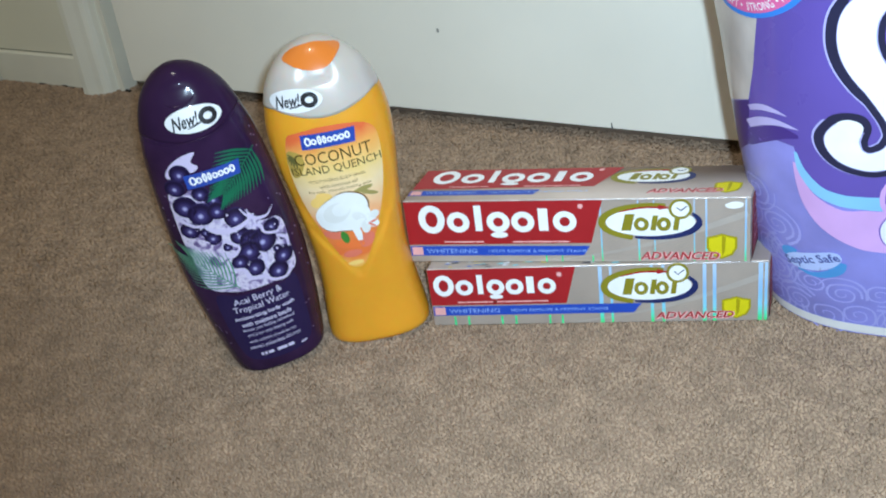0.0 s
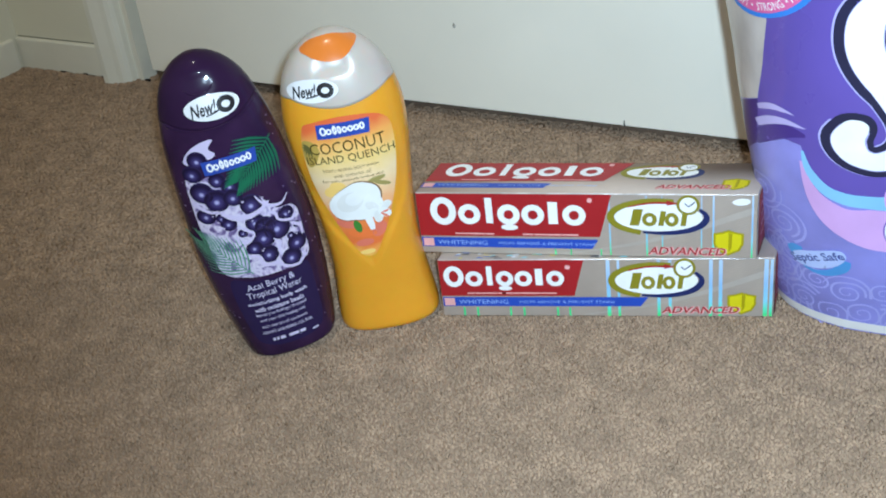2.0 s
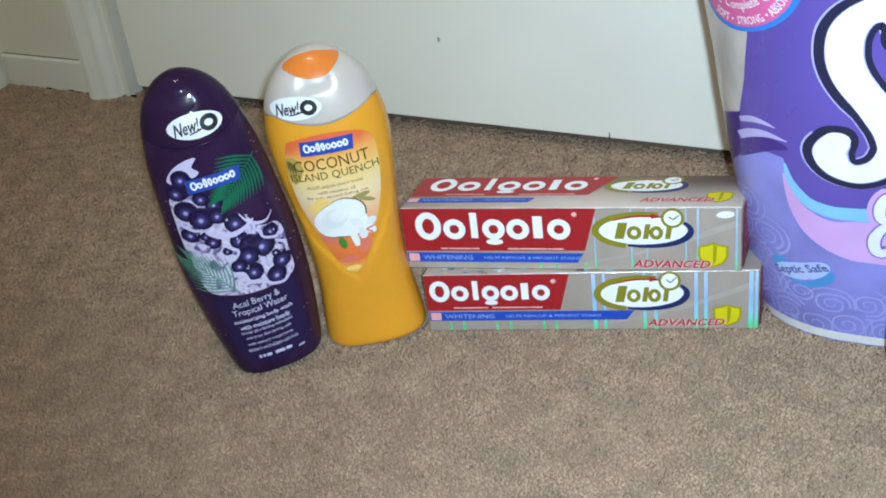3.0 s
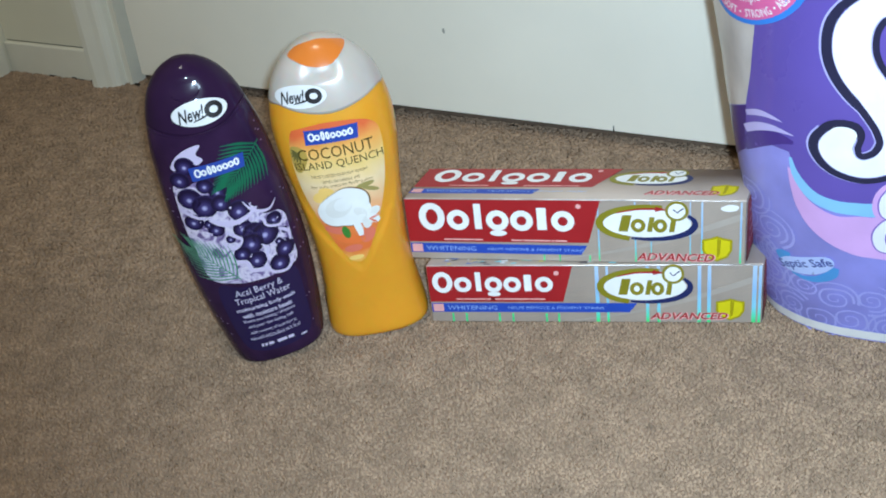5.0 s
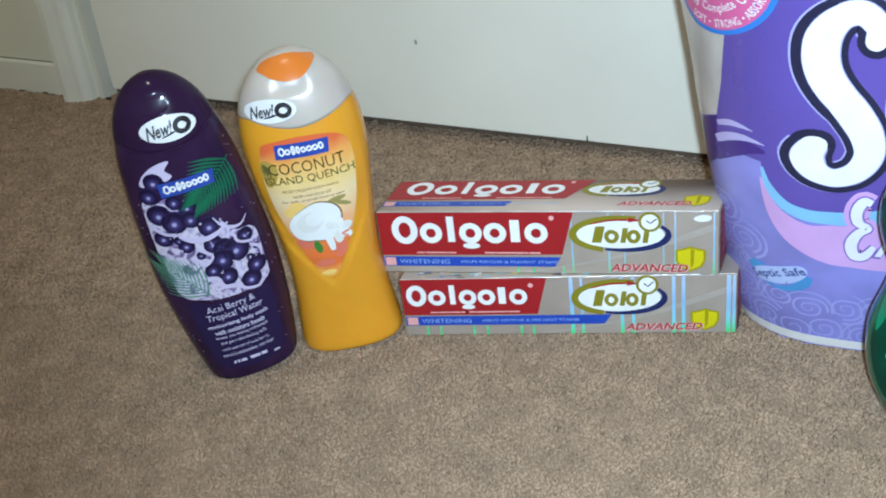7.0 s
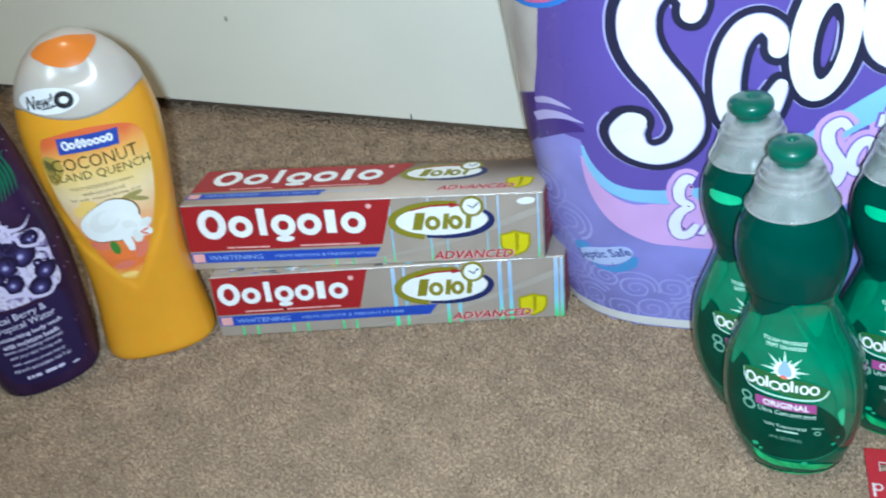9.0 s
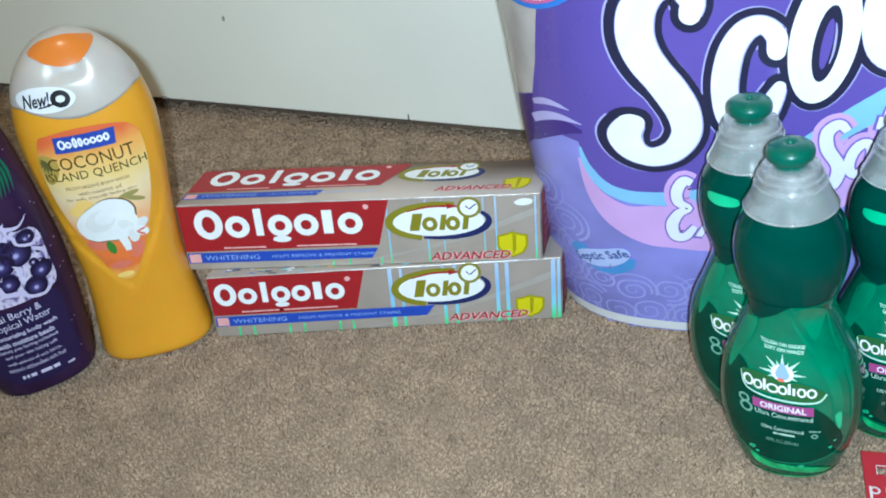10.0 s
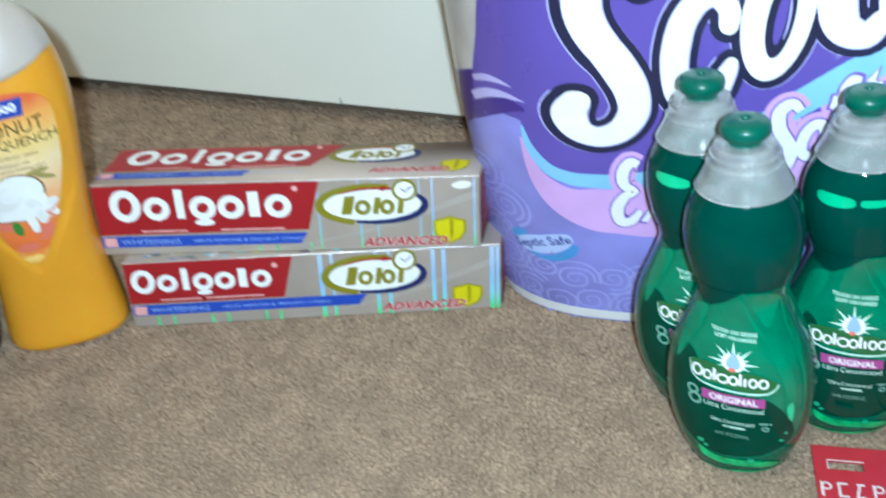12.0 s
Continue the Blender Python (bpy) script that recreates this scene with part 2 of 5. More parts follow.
M_CARD = mat("red_card", (190, 46, 58), 0.45, vary=0.04, scale=60)
M_CARD_EDGE = mat("card_white", (226, 214, 212), 0.6)


# ---------------------------------------------------------------- builders
def thing(name, m, label, category, group="", kind=""):
    ob = new(name)
    ob.empty_display_size = 0.02
    ob.matrix_world = m
    return tagged(ob, label, category, group, kind)


def part(name, bm, material, parent=None, label="", smooth=True):
    me = bpy.data.meshes.new(name)
    bm.to_mesh(me)
    bm.free()
    me.materials.append(material)
    if smooth:
        me.polygons.foreach_set("use_smooth", [True] * len(me.polygons))
    ob = new(name, me)
    ob.parent = parent
    return tagged(ob, label)


def mesh_of(verts, faces):
    bm = bmesh.new()
    vs = [bm.verts.new(v) for v in verts]
    for f in faces:
        try:
            bm.faces.new([vs[i] for i in f])
        except ValueError:
            pass
    return bm


def block(x0, x1, y0, y1, z0, z1, bevel=0.0, seg=2):
    bm = bmesh.new()
    bmesh.ops.create_cube(bm, size=1, matrix=Matrix.Translation(((x0 + x1) / 2, (y0 + y1) / 2, (z0 + z1) / 2)) @ Matrix.Diagonal((x1 - x0, y1 - y0, z1 - z0, 1)))
    if bevel:
        bmesh.ops.bevel(bm, geom=bm.edges[:], offset=bevel, segments=seg, affect="EDGES")
    return bm


def spline(pts, n=8, closed=False):
    """Points of a smooth curve through pts, of any dimension."""
    p = np.array(pts, float)
    k = len(p)
    out = []
    for i in range(k if closed else k - 1):
        a, b, c, d = (p[(i + j) % k] if closed else p[min(max(i + j, 0), k - 1)] for j in (-1, 0, 1, 2))
        for q in range(n):
            t = q / n
            out.append(0.5 * (2 * b + (c - a) * t + (2 * a - 5 * b + 4 * c - d) * t * t + (3 * b - a - 3 * c + d) * t ** 3))
    if not closed:
        out.append(p[-1])
    return [tuple(v) for v in out]


class Form:
    """A lofted bottle: rows of height, half width, half depth, and squareness, in millimetres."""

    def __init__(self, rows, fine=5):
        self.rows = spline(rows, fine)
        self.z = [r[0] for r in self.rows]

    def at(self, z):
        return [float(np.interp(z, self.z, [r[k] for r in self.rows])) for k in (1, 2, 3)]

    def front(self, u, z):
        w, d, n = self.at(z)
        q = min(abs(u) / max(w, 0.01), 0.995)
        return -d * (1 - q ** n) ** (1 / n)

    def skin(self, lo=None, hi=None, seg=64, grow=0.0, caps=True):
        rows = [r for r in self.rows if (lo is None or r[0] >= lo) and (hi is None or r[0] <= hi)]
        if lo is not None and rows[0][0] > lo:
            rows.insert(0, (lo, *self.at(lo)))
        if hi is not None and rows[-1][0] < hi:
            rows.append((hi, *self.at(hi)))
        verts, faces = [], []
        for z, w, d, n in rows:
            w, d = max(w + grow, 0.05), max(d + grow, 0.05)
            for k in range(seg):
                a = 2 * math.pi * k / seg
                c, s = math.cos(a), math.sin(a)
                verts.append((w * math.copysign(abs(c) ** (2 / n), c) / 1000, d * math.copysign(abs(s) ** (2 / n), s) / 1000, z / 1000))
        for i in range(len(rows) - 1):
            for k in range(seg):
                faces.append((i * seg + k, i * seg + (k + 1) % seg, (i + 1) * seg + (k + 1) % seg, (i + 1) * seg + k))
        if caps:
            faces += [tuple(range(seg))[::-1], tuple((len(rows) - 1) * seg + k for k in range(seg))]
        return mesh_of(verts, faces)

    def map(self):
        return lambda u, v, h: (u / 1000, (self.front(u, v) - h) / 1000, v / 1000)


def patch(name, outline, to, material, parent, h=0.2, step=4.0, label=""):
    """A printed or stuck-on shape, laid on a surface: its outline in millimetres of that surface."""
    fine = []
    for (a, b), (c, d) in zip(outline, list(outline[1:]) + [outline[0]]):
        n = max(1, int(math.hypot(c - a, d - b) / step))
        fine += [(a + (c - a) * q / n, b + (d - b) * q / n) for q in range(n)]
    outline = fine
    us, vs = [p[0] for p in outline], [p[1] for p in outline]
    pts = [Vector(p) for p in outline]
    n = len(pts)
    for i in range(1, int((max(us) - min(us)) / step) + 1):
        for j in range(1, int((max(vs) - min(vs)) / step) + 1):
            pts.append(Vector((min(us) + i * step - step / 3, min(vs) + j * step - step / 3)))
    r = geometry.delaunay_2d_cdt(pts, [(i, (i + 1) % n) for i in range(n)], [list(range(n))], 1, 1e-4)
    return part(name, mesh_of([to(p[0], p[1], h) for p in r[0]], [tuple(f) for f in r[2]]), material, parent, label)


def ribbon(name, pts, to, material, parent, h=0.2, n=6, closed=False, label=""):
    """A stroke: points of u, v and half width."""
    p = spline(pts, n, closed)
    verts, faces = [], []
    k = len(p)
    for i, (u, v, w) in enumerate(p):
        a, b = p[(i - 1) % k if closed else max(i - 1, 0)], p[(i + 1) % k if closed else min(i + 1, k - 1)]
        du, dv = b[0] - a[0], b[1] - a[1]
        l = math.hypot(du, dv) or 1
        for s in (-1, 0, 1):
            verts.append(to(u + s * w * dv / l, v - s * w * du / l, h))
    for i in range(k if closed else k - 1):
        j = (i + 1) % k
        for c in (0, 1):
            faces.append((i * 3 + c, i * 3 + c + 1, j * 3 + c + 1, j * 3 + c))
    bm = mesh_of(verts, faces)
    bmesh.ops.reverse_faces(bm, faces=bm.faces[:])
    return part(name, bm, material, parent, label)


def oval(cu, cv, a, b, turn=0, n=32):
    t = radians(turn)
    return [(cu + a * math.cos(q) * math.cos(t) - b * math.sin(q) * math.sin(t), cv + a * math.cos(q) * math.sin(t) + b * math.sin(q) * math.cos(t)) for q in (2 * math.pi * k / n for k in range(n))]


def ring(cu, cv, a, b, w, turn=0, n=12):
    return [(u, v, w) for u, v in oval(cu, cv, a, b, turn, n)]


def rect(u0, u1, v0, v1, slant=0.0):
    return [(u0, v0), (u1, v0), (u1 + slant, v1), (u0 + slant, v1)]


def words(name, body, u, v, width, height, to, material, parent, h=0.35, shear=0.0, turn=0.0, bend=None, bold=0.0):
    """Lettering centred on (u, v), fitted to a width and a height in millimetres."""
    cu = bpy.data.curves.new("lettering", "FONT")
    cu.body, cu.shear, cu.resolution_u, cu.offset = body, shear, 5 if height > 12 else 2, bold
    ob = bpy.data.objects.new("lettering", cu)
    scene.collection.objects.link(ob)
    bpy.context.view_layer.update()
    me = bpy.data.meshes.new_from_object(ob.evaluated_get(bpy.context.evaluated_depsgraph_get()))
    bpy.data.objects.remove(ob)
    co = np.array([q.co[:2] for q in me.vertices])
    lo, hi = co.min(0), co.max(0)
    co = ((co - (lo + hi) / 2) / (hi - lo)) * (width, height)
    c, s = math.cos(radians(turn)), math.sin(radians(turn))
    verts = []
    for a, b in co:
        if bend:
            q = a / bend
            a, b = math.sin(q) * (bend - b), -math.cos(q) * (bend - b) + bend
        verts.append(to(u + a * c - b * s, v + a * s + b * c, h))
    bm = mesh_of(verts, [tuple(f.vertices) for f in me.polygons])
    bpy.data.meshes.remove(me)
    return part(name, bm, material, parent, smooth=False)


def bars(name, u0, u1, v, height, to, material, parent, count=4, h=0.3, slope=0.0, seed=1):
    """Unreadable small print: a row of plain bars in one mesh."""
    rnd = random.Random(seed)
    cuts = [0] + sorted(rnd.uniform(0.1, 0.9) for _ in range(count - 1)) + [1]
    verts, faces = [], []
    for a, b in zip(cuts, cuts[1:]):
        a, b = u0 + (u1 - u0) * a, u0 + (u1 - u0) * b - height * 0.4
        if b - a < height * 0.4:
            continue
        m = max(1, int((b - a) / 5))
        for q in range(m):
            p0, p1 = a + (b - a) * q / m, a + (b - a) * (q + 1) / m
            i = len(verts)
            for p, e in ((p0, -1), (p1, -1), (p1, 1), (p0, 1)):
                verts.append(to(p, v + slope * (p - u0) + e * height / 2, h))
            faces.append((i, i + 1, i + 2, i + 3))
    return part(name, mesh_of(verts, faces), material, parent, smooth=False)


def rim(name, pts, to, material, parent, radius=0.9, h=0.7, label=""):
    """A raised round bead along a line of a surface."""
    p = spline(pts, 5)
    centre = [Vector(to(u, v, h)) for u, v in p]
    verts, faces = [], []
    for i, c in enumerate(centre):
        d = (centre[min(i + 1, len(p) - 1)] - centre[max(i - 1, 0)]).normalized()
        a = d.orthogonal().normalized()
        b = d.cross(a)
        r = radius / 1000 * (0.35 + 0.65 * math.sin(math.pi * (i + 0.5) / len(p)))
        verts += [c + (a * math.cos(q) + b * math.sin(q)) * r for q in (k * math.pi / 4 for k in range(8))]
    for i in range(len(p) - 1):
        faces += [(i * 8 + k, i * 8 + (k + 1) % 8, i * 8 + 8 + (k + 1) % 8, i * 8 + 8 + k) for k in range(8)]
    bm = mesh_of(verts, faces)
    bmesh.ops.recalc_face_normals(bm, faces=bm.faces[:])
    return part(name, bm, material, parent, label)


# ---------------------------------------------------------------- the room


def pile(x0, x1, y0, y1, pitch, seed):
    """Tufts of the carpet: bent three-sided blades with their own lean and height."""
    rng = np.random.default_rng(seed)
    gx, gy = np.meshgrid(np.arange(x0, x1, pitch), np.arange(y0, y1, pitch))
    n = gx.size
    cx, cy = gx.ravel() + rng.normal(0, pitch * 0.3, n), gy.ravel() + rng.normal(0, pitch * 0.3, n)
    # only this side of the door's wall and of the side wall
    c, q = math.cos(radians(19.7)), math.sin(radians(19.7))
    keep = ((cx + 0.614) * q + (cy - 0.451) * c < 0.02) & ((cx + 0.614) * c - (cy - 0.451) * q > -0.205)
    cx, cy = cx[keep], cy[keep]
    n = cx.size
    hgt = rng.uniform(0.0044, 0.0061, n)
    rad = pitch * rng.uniform(0.55, 1.05, n) * np.interp(cy, (0.0, 0.15), (1.0, 1.3))
    flat = np.interp(cy, (-0.1, 0.3), (0.62, 0.90))
    lean, way = rng.uniform(0.0, 0.0030, n), rng.uniform(0, 2 * np.pi, n)
    turn = rng.uniform(0, 2 * np.pi, n)
    v = np.zeros((n, 7, 3))
    for lvl, (f, g, z) in enumerate(((1.0, 0.0, -0.0045), (0.95, 0.45, 0.0))):
        for k in range(3):
            a = turn + k * 2.0944 + lvl * 0.5
            v[:, lvl * 3 + k, 0] = cx + rad * f * np.cos(a) + lean * g * np.cos(way)
            v[:, lvl * 3 + k, 1] = cy + rad * f * np.sin(a) + lean * g * np.sin(way)
            v[:, lvl * 3 + k, 2] = z if lvl == 0 else hgt * flat - 0.0045
    v[:, 6, 0], v[:, 6, 1], v[:, 6, 2] = cx + lean * np.cos(way), cy + lean * np.sin(way), hgt - 0.0045
    base = [(0, 1, 4, 3), (1, 2, 5, 4), (2, 0, 3, 5)]
    tops = [(3, 4, 6), (4, 5, 6), (5, 3, 6)]
    off = (np.arange(n) * 7)[:, None]
    faces = []
    for f in base + tops:
        faces += (off + np.array(f)).tolist()
    me = bpy.data.meshes.new("carpet_pile")
    me.from_pydata(v.reshape(-1, 3).tolist(), [], faces)
    me.polygons.foreach_set("use_smooth", [True] * len(me.polygons))
    me.materials.append(M_PILE)
    return tagged(new("carpet_pile", me), "brown beige cut carpet pile", "carpet", kind="stuff")


pile(-0.56, 0.28, -0.24, 0.05, 0.0016, 3)
pile(-1.0, 0.10, 0.05, 0.52, 0.0024, 4)
pile(0.10, 0.40, 0.05, 0.35, 0.0040, 5)

# the wall with the door: a frame of its own, x along the wall, y into it, origin at the door's hinge-side foot
WALL = pose(-0.614, 0.451, 0, 0, 0, -19.7)
DOOR_W, DOOR_H = 0.762, 2.03


def fixed(name, bm, material, label, category, smooth=False):
    ob = part(name, bm, material, smooth=smooth)
    ob.matrix_world = WALL
    return tagged(ob, label, category, kind="structure")


fixed("floor", block(-0.32, 2.7, -2.75, 0.12, -0.05, -0.0012), M_CARPET, "brown cut-pile carpet floor", "floor")
door = thing("door_1", WALL, "closed flat white painted door with a scuffed bottom edge", "door", kind="structure")
part("slab", block(0.002, DOOR_W, 0.0, 0.035, 0.013, DOOR_H, 0.0015), M_DOOR, door, smooth=False)
part("mark", mesh_of([(0.388 + a, -0.0006, 0.091 + b) for a, b in oval(0, 0, 0.0014, 0.0024, 0, 10)], [tuple(range(10))]), M_SCUFF, door, "small grey scuff")
part("nick", block(0.5441, 0.5450, -0.0006, 0.001, 0.0128, 0.0185, 0.0003), M_DARK, door, "dark nick in the edge")
for s in (0.12, 0.31, 0.66):
    part("chip", block(s, s + 0.006, -0.0006, 0.001, 0.0128, 0.0155, 0.0003), M_SCUFF, door, "chipped paint")
knob = part("door_knob", Form([(0, 26, 26, 2), (8, 26, 26, 2), (12, 10, 10, 2), (30, 10, 10, 2), (40, 24, 24, 2), (54, 26, 26, 2), (64, 14, 14, 2), (66, 1, 1, 2)]).skin(), mat("brushed_nickel", (170, 165, 155), 0.3, 0.9), door, "metal knob")
knob.matrix_local = pose(DOOR_W - 0.065, 0, 0.92, 90)


def casing(s0, side):
    """Moulded casing: thick at the outer edge, stepping down towards the door."""
    prof = [(0, 0.018), (0, -0.016), (0.003, -0.019), (0.009, -0.0185), (0.020, -0.014), (0.026, -0.0125), (0.030, -0.010), (0.0325, -0.005), (0.0335, 0.002), (0.040, 0.003), (0.0405, -0.0015), (0.046, -0.0015), (0.0465, 0.018)]
    verts, faces = [], []
    for z in (-0.004, DOOR_H + 0.03):
        verts += [(s0 + side * a, b, z) for a, b in prof]
    n = len(prof)
    faces = [(i, (i + 1) % n, n + (i + 1) % n, n + i) for i in range(n)] + [tuple(range(n))[::-1], tuple(range(n, 2 * n))]
    bm = mesh_of(verts, faces)
    bmesh.ops.recalc_face_normals(bm, faces=bm.faces[:])
    return bm


fixed("trim_left", casing(-0.058, 1), M_TRIM, "white painted moulded door casing", "trim")
fixed("trim_right", casing(DOOR_W + 0.062, -1), M_TRIM, "white painted moulded door casing", "trim")
fixed("trim_head", block(-0.058, DOOR_W + 0.062, -0.016, 0.018, DOOR_H + 0.031, DOOR_H + 0.075, 0.002), M_TRIM, "white painted door head casing", "trim")
fixed("wall_north", block(-0.203, -0.0585, 0.0002, 0.12, -0.004, 2.4), M_WALL, "cream painted wall beside the door", "wall")
fixed("wall_north_right", block(DOOR_W + 0.0625, 2.7, 0.004, 0.12, -0.004, 2.4), M_WALL, "cream painted wall beyond the door", "wall")
fixed("wall_north_head", block(-0.0585, DOOR_W + 0.0625, 0.019, 0.12, DOOR_H + 0.076, 2.4), M_WALL, "cream painted wall over the door", "wall")
fixed("wall_behind_door", block(-0.0585, DOOR_W + 0.0625, 0.10, 0.12, -0.004, DOOR_H + 0.075), M_WALL, "plain wall behind the door", "wall")


def skirting(length):
    prof = [(0.0, 0.0), (-0.0038, 0.0), (-0.0040, 0.0362), (-0.0034, 0.0376), (-0.0022, 0.0384), (0.0, 0.0388)]
    n = len(prof)
    verts = [(x, y, z) for x in (0, length) for y, z in prof]
    bm = mesh_of(verts, [(i, (i + 1) % n, n + (i + 1) % n, n + i) for i in range(n)] + [tuple(range(n))[::-1], tuple(range(n, 2 * n))])
    bmesh.ops.recalc_face_normals(bm, faces=bm.faces[:])
    return bm


base = fixed("baseboard", skirting(0.143), M_TRIM, "white painted baseboard with a ragged foot", "baseboard")
base.matrix_world = WALL @ pose(-0.202, 0, -0.002)
# near-black blocks stand in for the shade in the ragged gaps
for s, w, h in ((-0.103, 0.007, 0.0022), (-0.095, 0.010, 0.0010), (-0.140, 0.010, 0.0016), (-0.074, 0.008, 0.0014)):
    fixed("baseboard_gap_shade", block(s, s + w, -0.0052, -0.0041, -0.003, h, 0.0002), M_DARK, "dark block for the shade in the gap under the baseboard", "trim")
# the shadow gap over the baseboard, put in as a thin grey block
fixed("baseboard_shadow_line", block(-0.2, -0.059, -0.0006, 0.0001, 0.0372, 0.0379, 0.0001), mat("grey_shadow_line", (120, 114, 100), 0.9), "thin grey line painting the shadow gap over the baseboard", "trim")
# another dark block, for the shade at the casing's foot
fixed("casing_gap_shade", block(-0.0110, -0.0045, -0.0022, 0.001, -0.003, 0.0022, 0.0002), M_DARK, "dark block for the shade in the gap at the foot of the casing", "trim")
side = fixed("wall_west", block(-0.31, -0.2035, -2.65, 0.12, -0.004, 2.4), M_WALL, "cream painted side wall", "wall")
base2 = fixed("baseboard_side", skirting(2.0), M_TRIM, "white painted baseboard on the side wall", "baseboard")
base2.matrix_world = WALL @ pose(-0.2034, -2.01, -0.002, 0, 0, 90)
fixed("wall_east", block(2.6, 2.7, -2.65, 0.0035, -0.001, 2.4), M_WALL, "cream painted plain wall", "wall")
fixed("wall_south", block(-0.203, 2.7, -2.75, -2.655, -0.001, 2.4), M_WALL, "cream painted plain wall", "wall")
fixed("ceiling", block(-0.32, 2.7, -2.75, 0.12, 2.401, 2.5), M_WALL, "white painted ceiling", "ceiling")

# ---------------------------------------------------------------- toothpaste cartons
def brand_row(u0, u1, v, size, to, material, parent, h=0.45, slant=0.0):
    """A brand mark as plain shapes: a row of rings and bars."""
    w = u1 - u0
    k = size / 2
    t = size * 0.135
    for f, kind in ((0.075, "R"), (0.245, "r"), (0.375, "I"), (0.50, "g"), (0.655, "r"), (0.785, "t"), (0.915, "r")):
        u = u0 + w * f
        if kind == "R":
            ribbon("mark_ring", ring(u, v, w * 0.062, k * 0.92, t), to, material, parent, h, 4, True)
        elif kind == "I":
            patch("mark_bar", rect(u - t, u + t, v - k, v + k * 1.15), to, material, parent, h, 40)
        elif kind == "t":
            patch("mark_bar", rect(u - t * 1.4, u + t * 1.2, v - k, v + k * 0.85), to, material, parent, h, 40)
        else:
            ribbon("mark_ring", ring(u, v - k * 0.25, w * 0.052, k * 0.62, t * 0.9), to, material, parent, h, 4, True)
            if kind == "g":
                patch("mark_oval", oval(u, v - k * 1.32, w * 0.055, t * 0.95, 0, 20), to, material, parent, h, 40)


def carton_face(to, parent, red, bar, mark, seal, word, shield, top=False):
    """The printed face of a carton; each figure in millimetres from the face's right-hand lower corner."""
    if not top:
        ribbon("silver_sweep", [(-118, 1.5, 0.4), (-90, 6, 0.8), (-60, 13, 1.3), (-30, 23, 1.8), (-2, 34, 2.2)], to, I_SILVER, parent, 0.14, 5)
    patch("red_panel", red, to, I_RED, parent, 0.25, 30)
    patch("blue_bar", bar, to, I_BLUE, parent, 0.25, 30)
    b0, b1 = bar[0][1], bar[2][1]
    patch("white_square", rect(bar[0][0] + 1, bar[0][0] + 8, b0 + 0.6, b1 - 0.6), to, I_PINKW, parent, 0.4, 30)
    words("whitening_text", "WHITENING", bar[0][0] + 27, (b0 + b1) / 2, 33, (b1 - b0) * 0.46, to, I_PALEBLUE, parent, 0.45)
    words("claim_text", "HELPS REMOVE & PREVENT STAINS", bar[0][0] + 82, (b0 + b1) / 2, 62, (b1 - b0) * 0.28, to, I_PALEBLUE, parent, 0.45)
    brand_row(*mark[:3], mark[3], to, I_WHITE, parent)
    bars("small_print", mark[0] + 14, mark[0] + 40, red[0][1] + 2.2, 1.1, to, I_PINKW, parent, 3, 0.45)
    bars("small_print", mark[1] - 42, mark[1] - 6, red[0][1] + 2.2, 1.1, to, I_PINKW, parent, 4, 0.45)
    patch("registered_dot", oval(mark[1] + 1.5, mark[2] + mark[3] * 0.5, 1.7, 1.7, 0, 14), to, I_PINKW, parent, 0.45, 30)
    cu, cv, a, b = seal
    ribbon("seal_swoosh", [(cu - a * math.cos(q), cv + b * math.sin(q) * 1.0, 1.9 if top else 2.2) for q in np.linspace(-1.2, 1.9, 9)], to, I_OLIVE, parent, 0.28, 4)
    ribbon("seal_swoosh", [(cu + a * math.cos(q), cv - b * math.sin(q) * 1.0, 0.7 + 1.5 * math.sin(q + 1) ** 2) for q in np.linspace(-0.55, 1.9, 8)], to, I_NAVY, parent, 0.32, 4)
    patch("seal", oval(cu, cv, a * 0.92, b * 0.88), to, I_WHITE, parent, 0.36, 40)
    f = b / 11
    patch("clock", oval(cu + a * 0.62, cv + b * 0.80, 6.9, 6.9 * f, 0, 24), to, I_OLIVE, parent, 0.40, 40)
    patch("clock_face", oval(cu + a * 0.62, cv + b * 0.80, 5.2, 5.2 * f, 0, 24), to, I_WHITE, parent, 0.46, 40)
    ribbon("clock_hand", [(cu + a * 0.55, cv + b * 0.9, 0.4), (cu + a * 0.63, cv + b * 0.7, 0.4), (cu + a * 0.76, cv + b * 1.0, 0.4)], to, I_NAVY, parent, 0.52, 1)
    ribbon("seal_arrow", [(cu - a * 0.62, cv + b * 0.66, 0.4), (cu - a * 0.2, cv + b * 0.9, 0.6), (cu + a * 0.2, cv + b * 0.92, 0.7)], to, I_RED, parent, 0.42, 3)
    patch("seal_arrow", [(cu + a * 0.18, cv + b * 0.76), (cu + a * 0.42, cv + b * 0.9), (cu + a * 0.18, cv + b * 1.08)], to, I_RED, parent, 0.43, 40)
    # product mark: plain olive shapes
    k = b * 0.52
    patch("mark_bar", rect(cu - a * 0.60, cu - a * 0.40, cv - k, cv + k, a * 0.09), to, I_OLIVE, parent, 0.45, 40)
    ribbon("mark_ring", ring(cu - a * 0.18, cv - k * 0.25, a * 0.11, k * 0.6, a * 0.045), to, I_OLIVE, parent, 0.44, 4, True)
    patch("mark_bar", rect(cu + a * 0.0, cu + a * 0.11, cv - k, cv + k * 0.8, a * 0.06), to, I_OLIVE, parent, 0.44, 40)
    ribbon("mark_ring", ring(cu + a * 0.28, cv - k * 0.25, a * 0.1, k * 0.6, a * 0.045), to, I_OLIVE, parent, 0.44, 4, True)
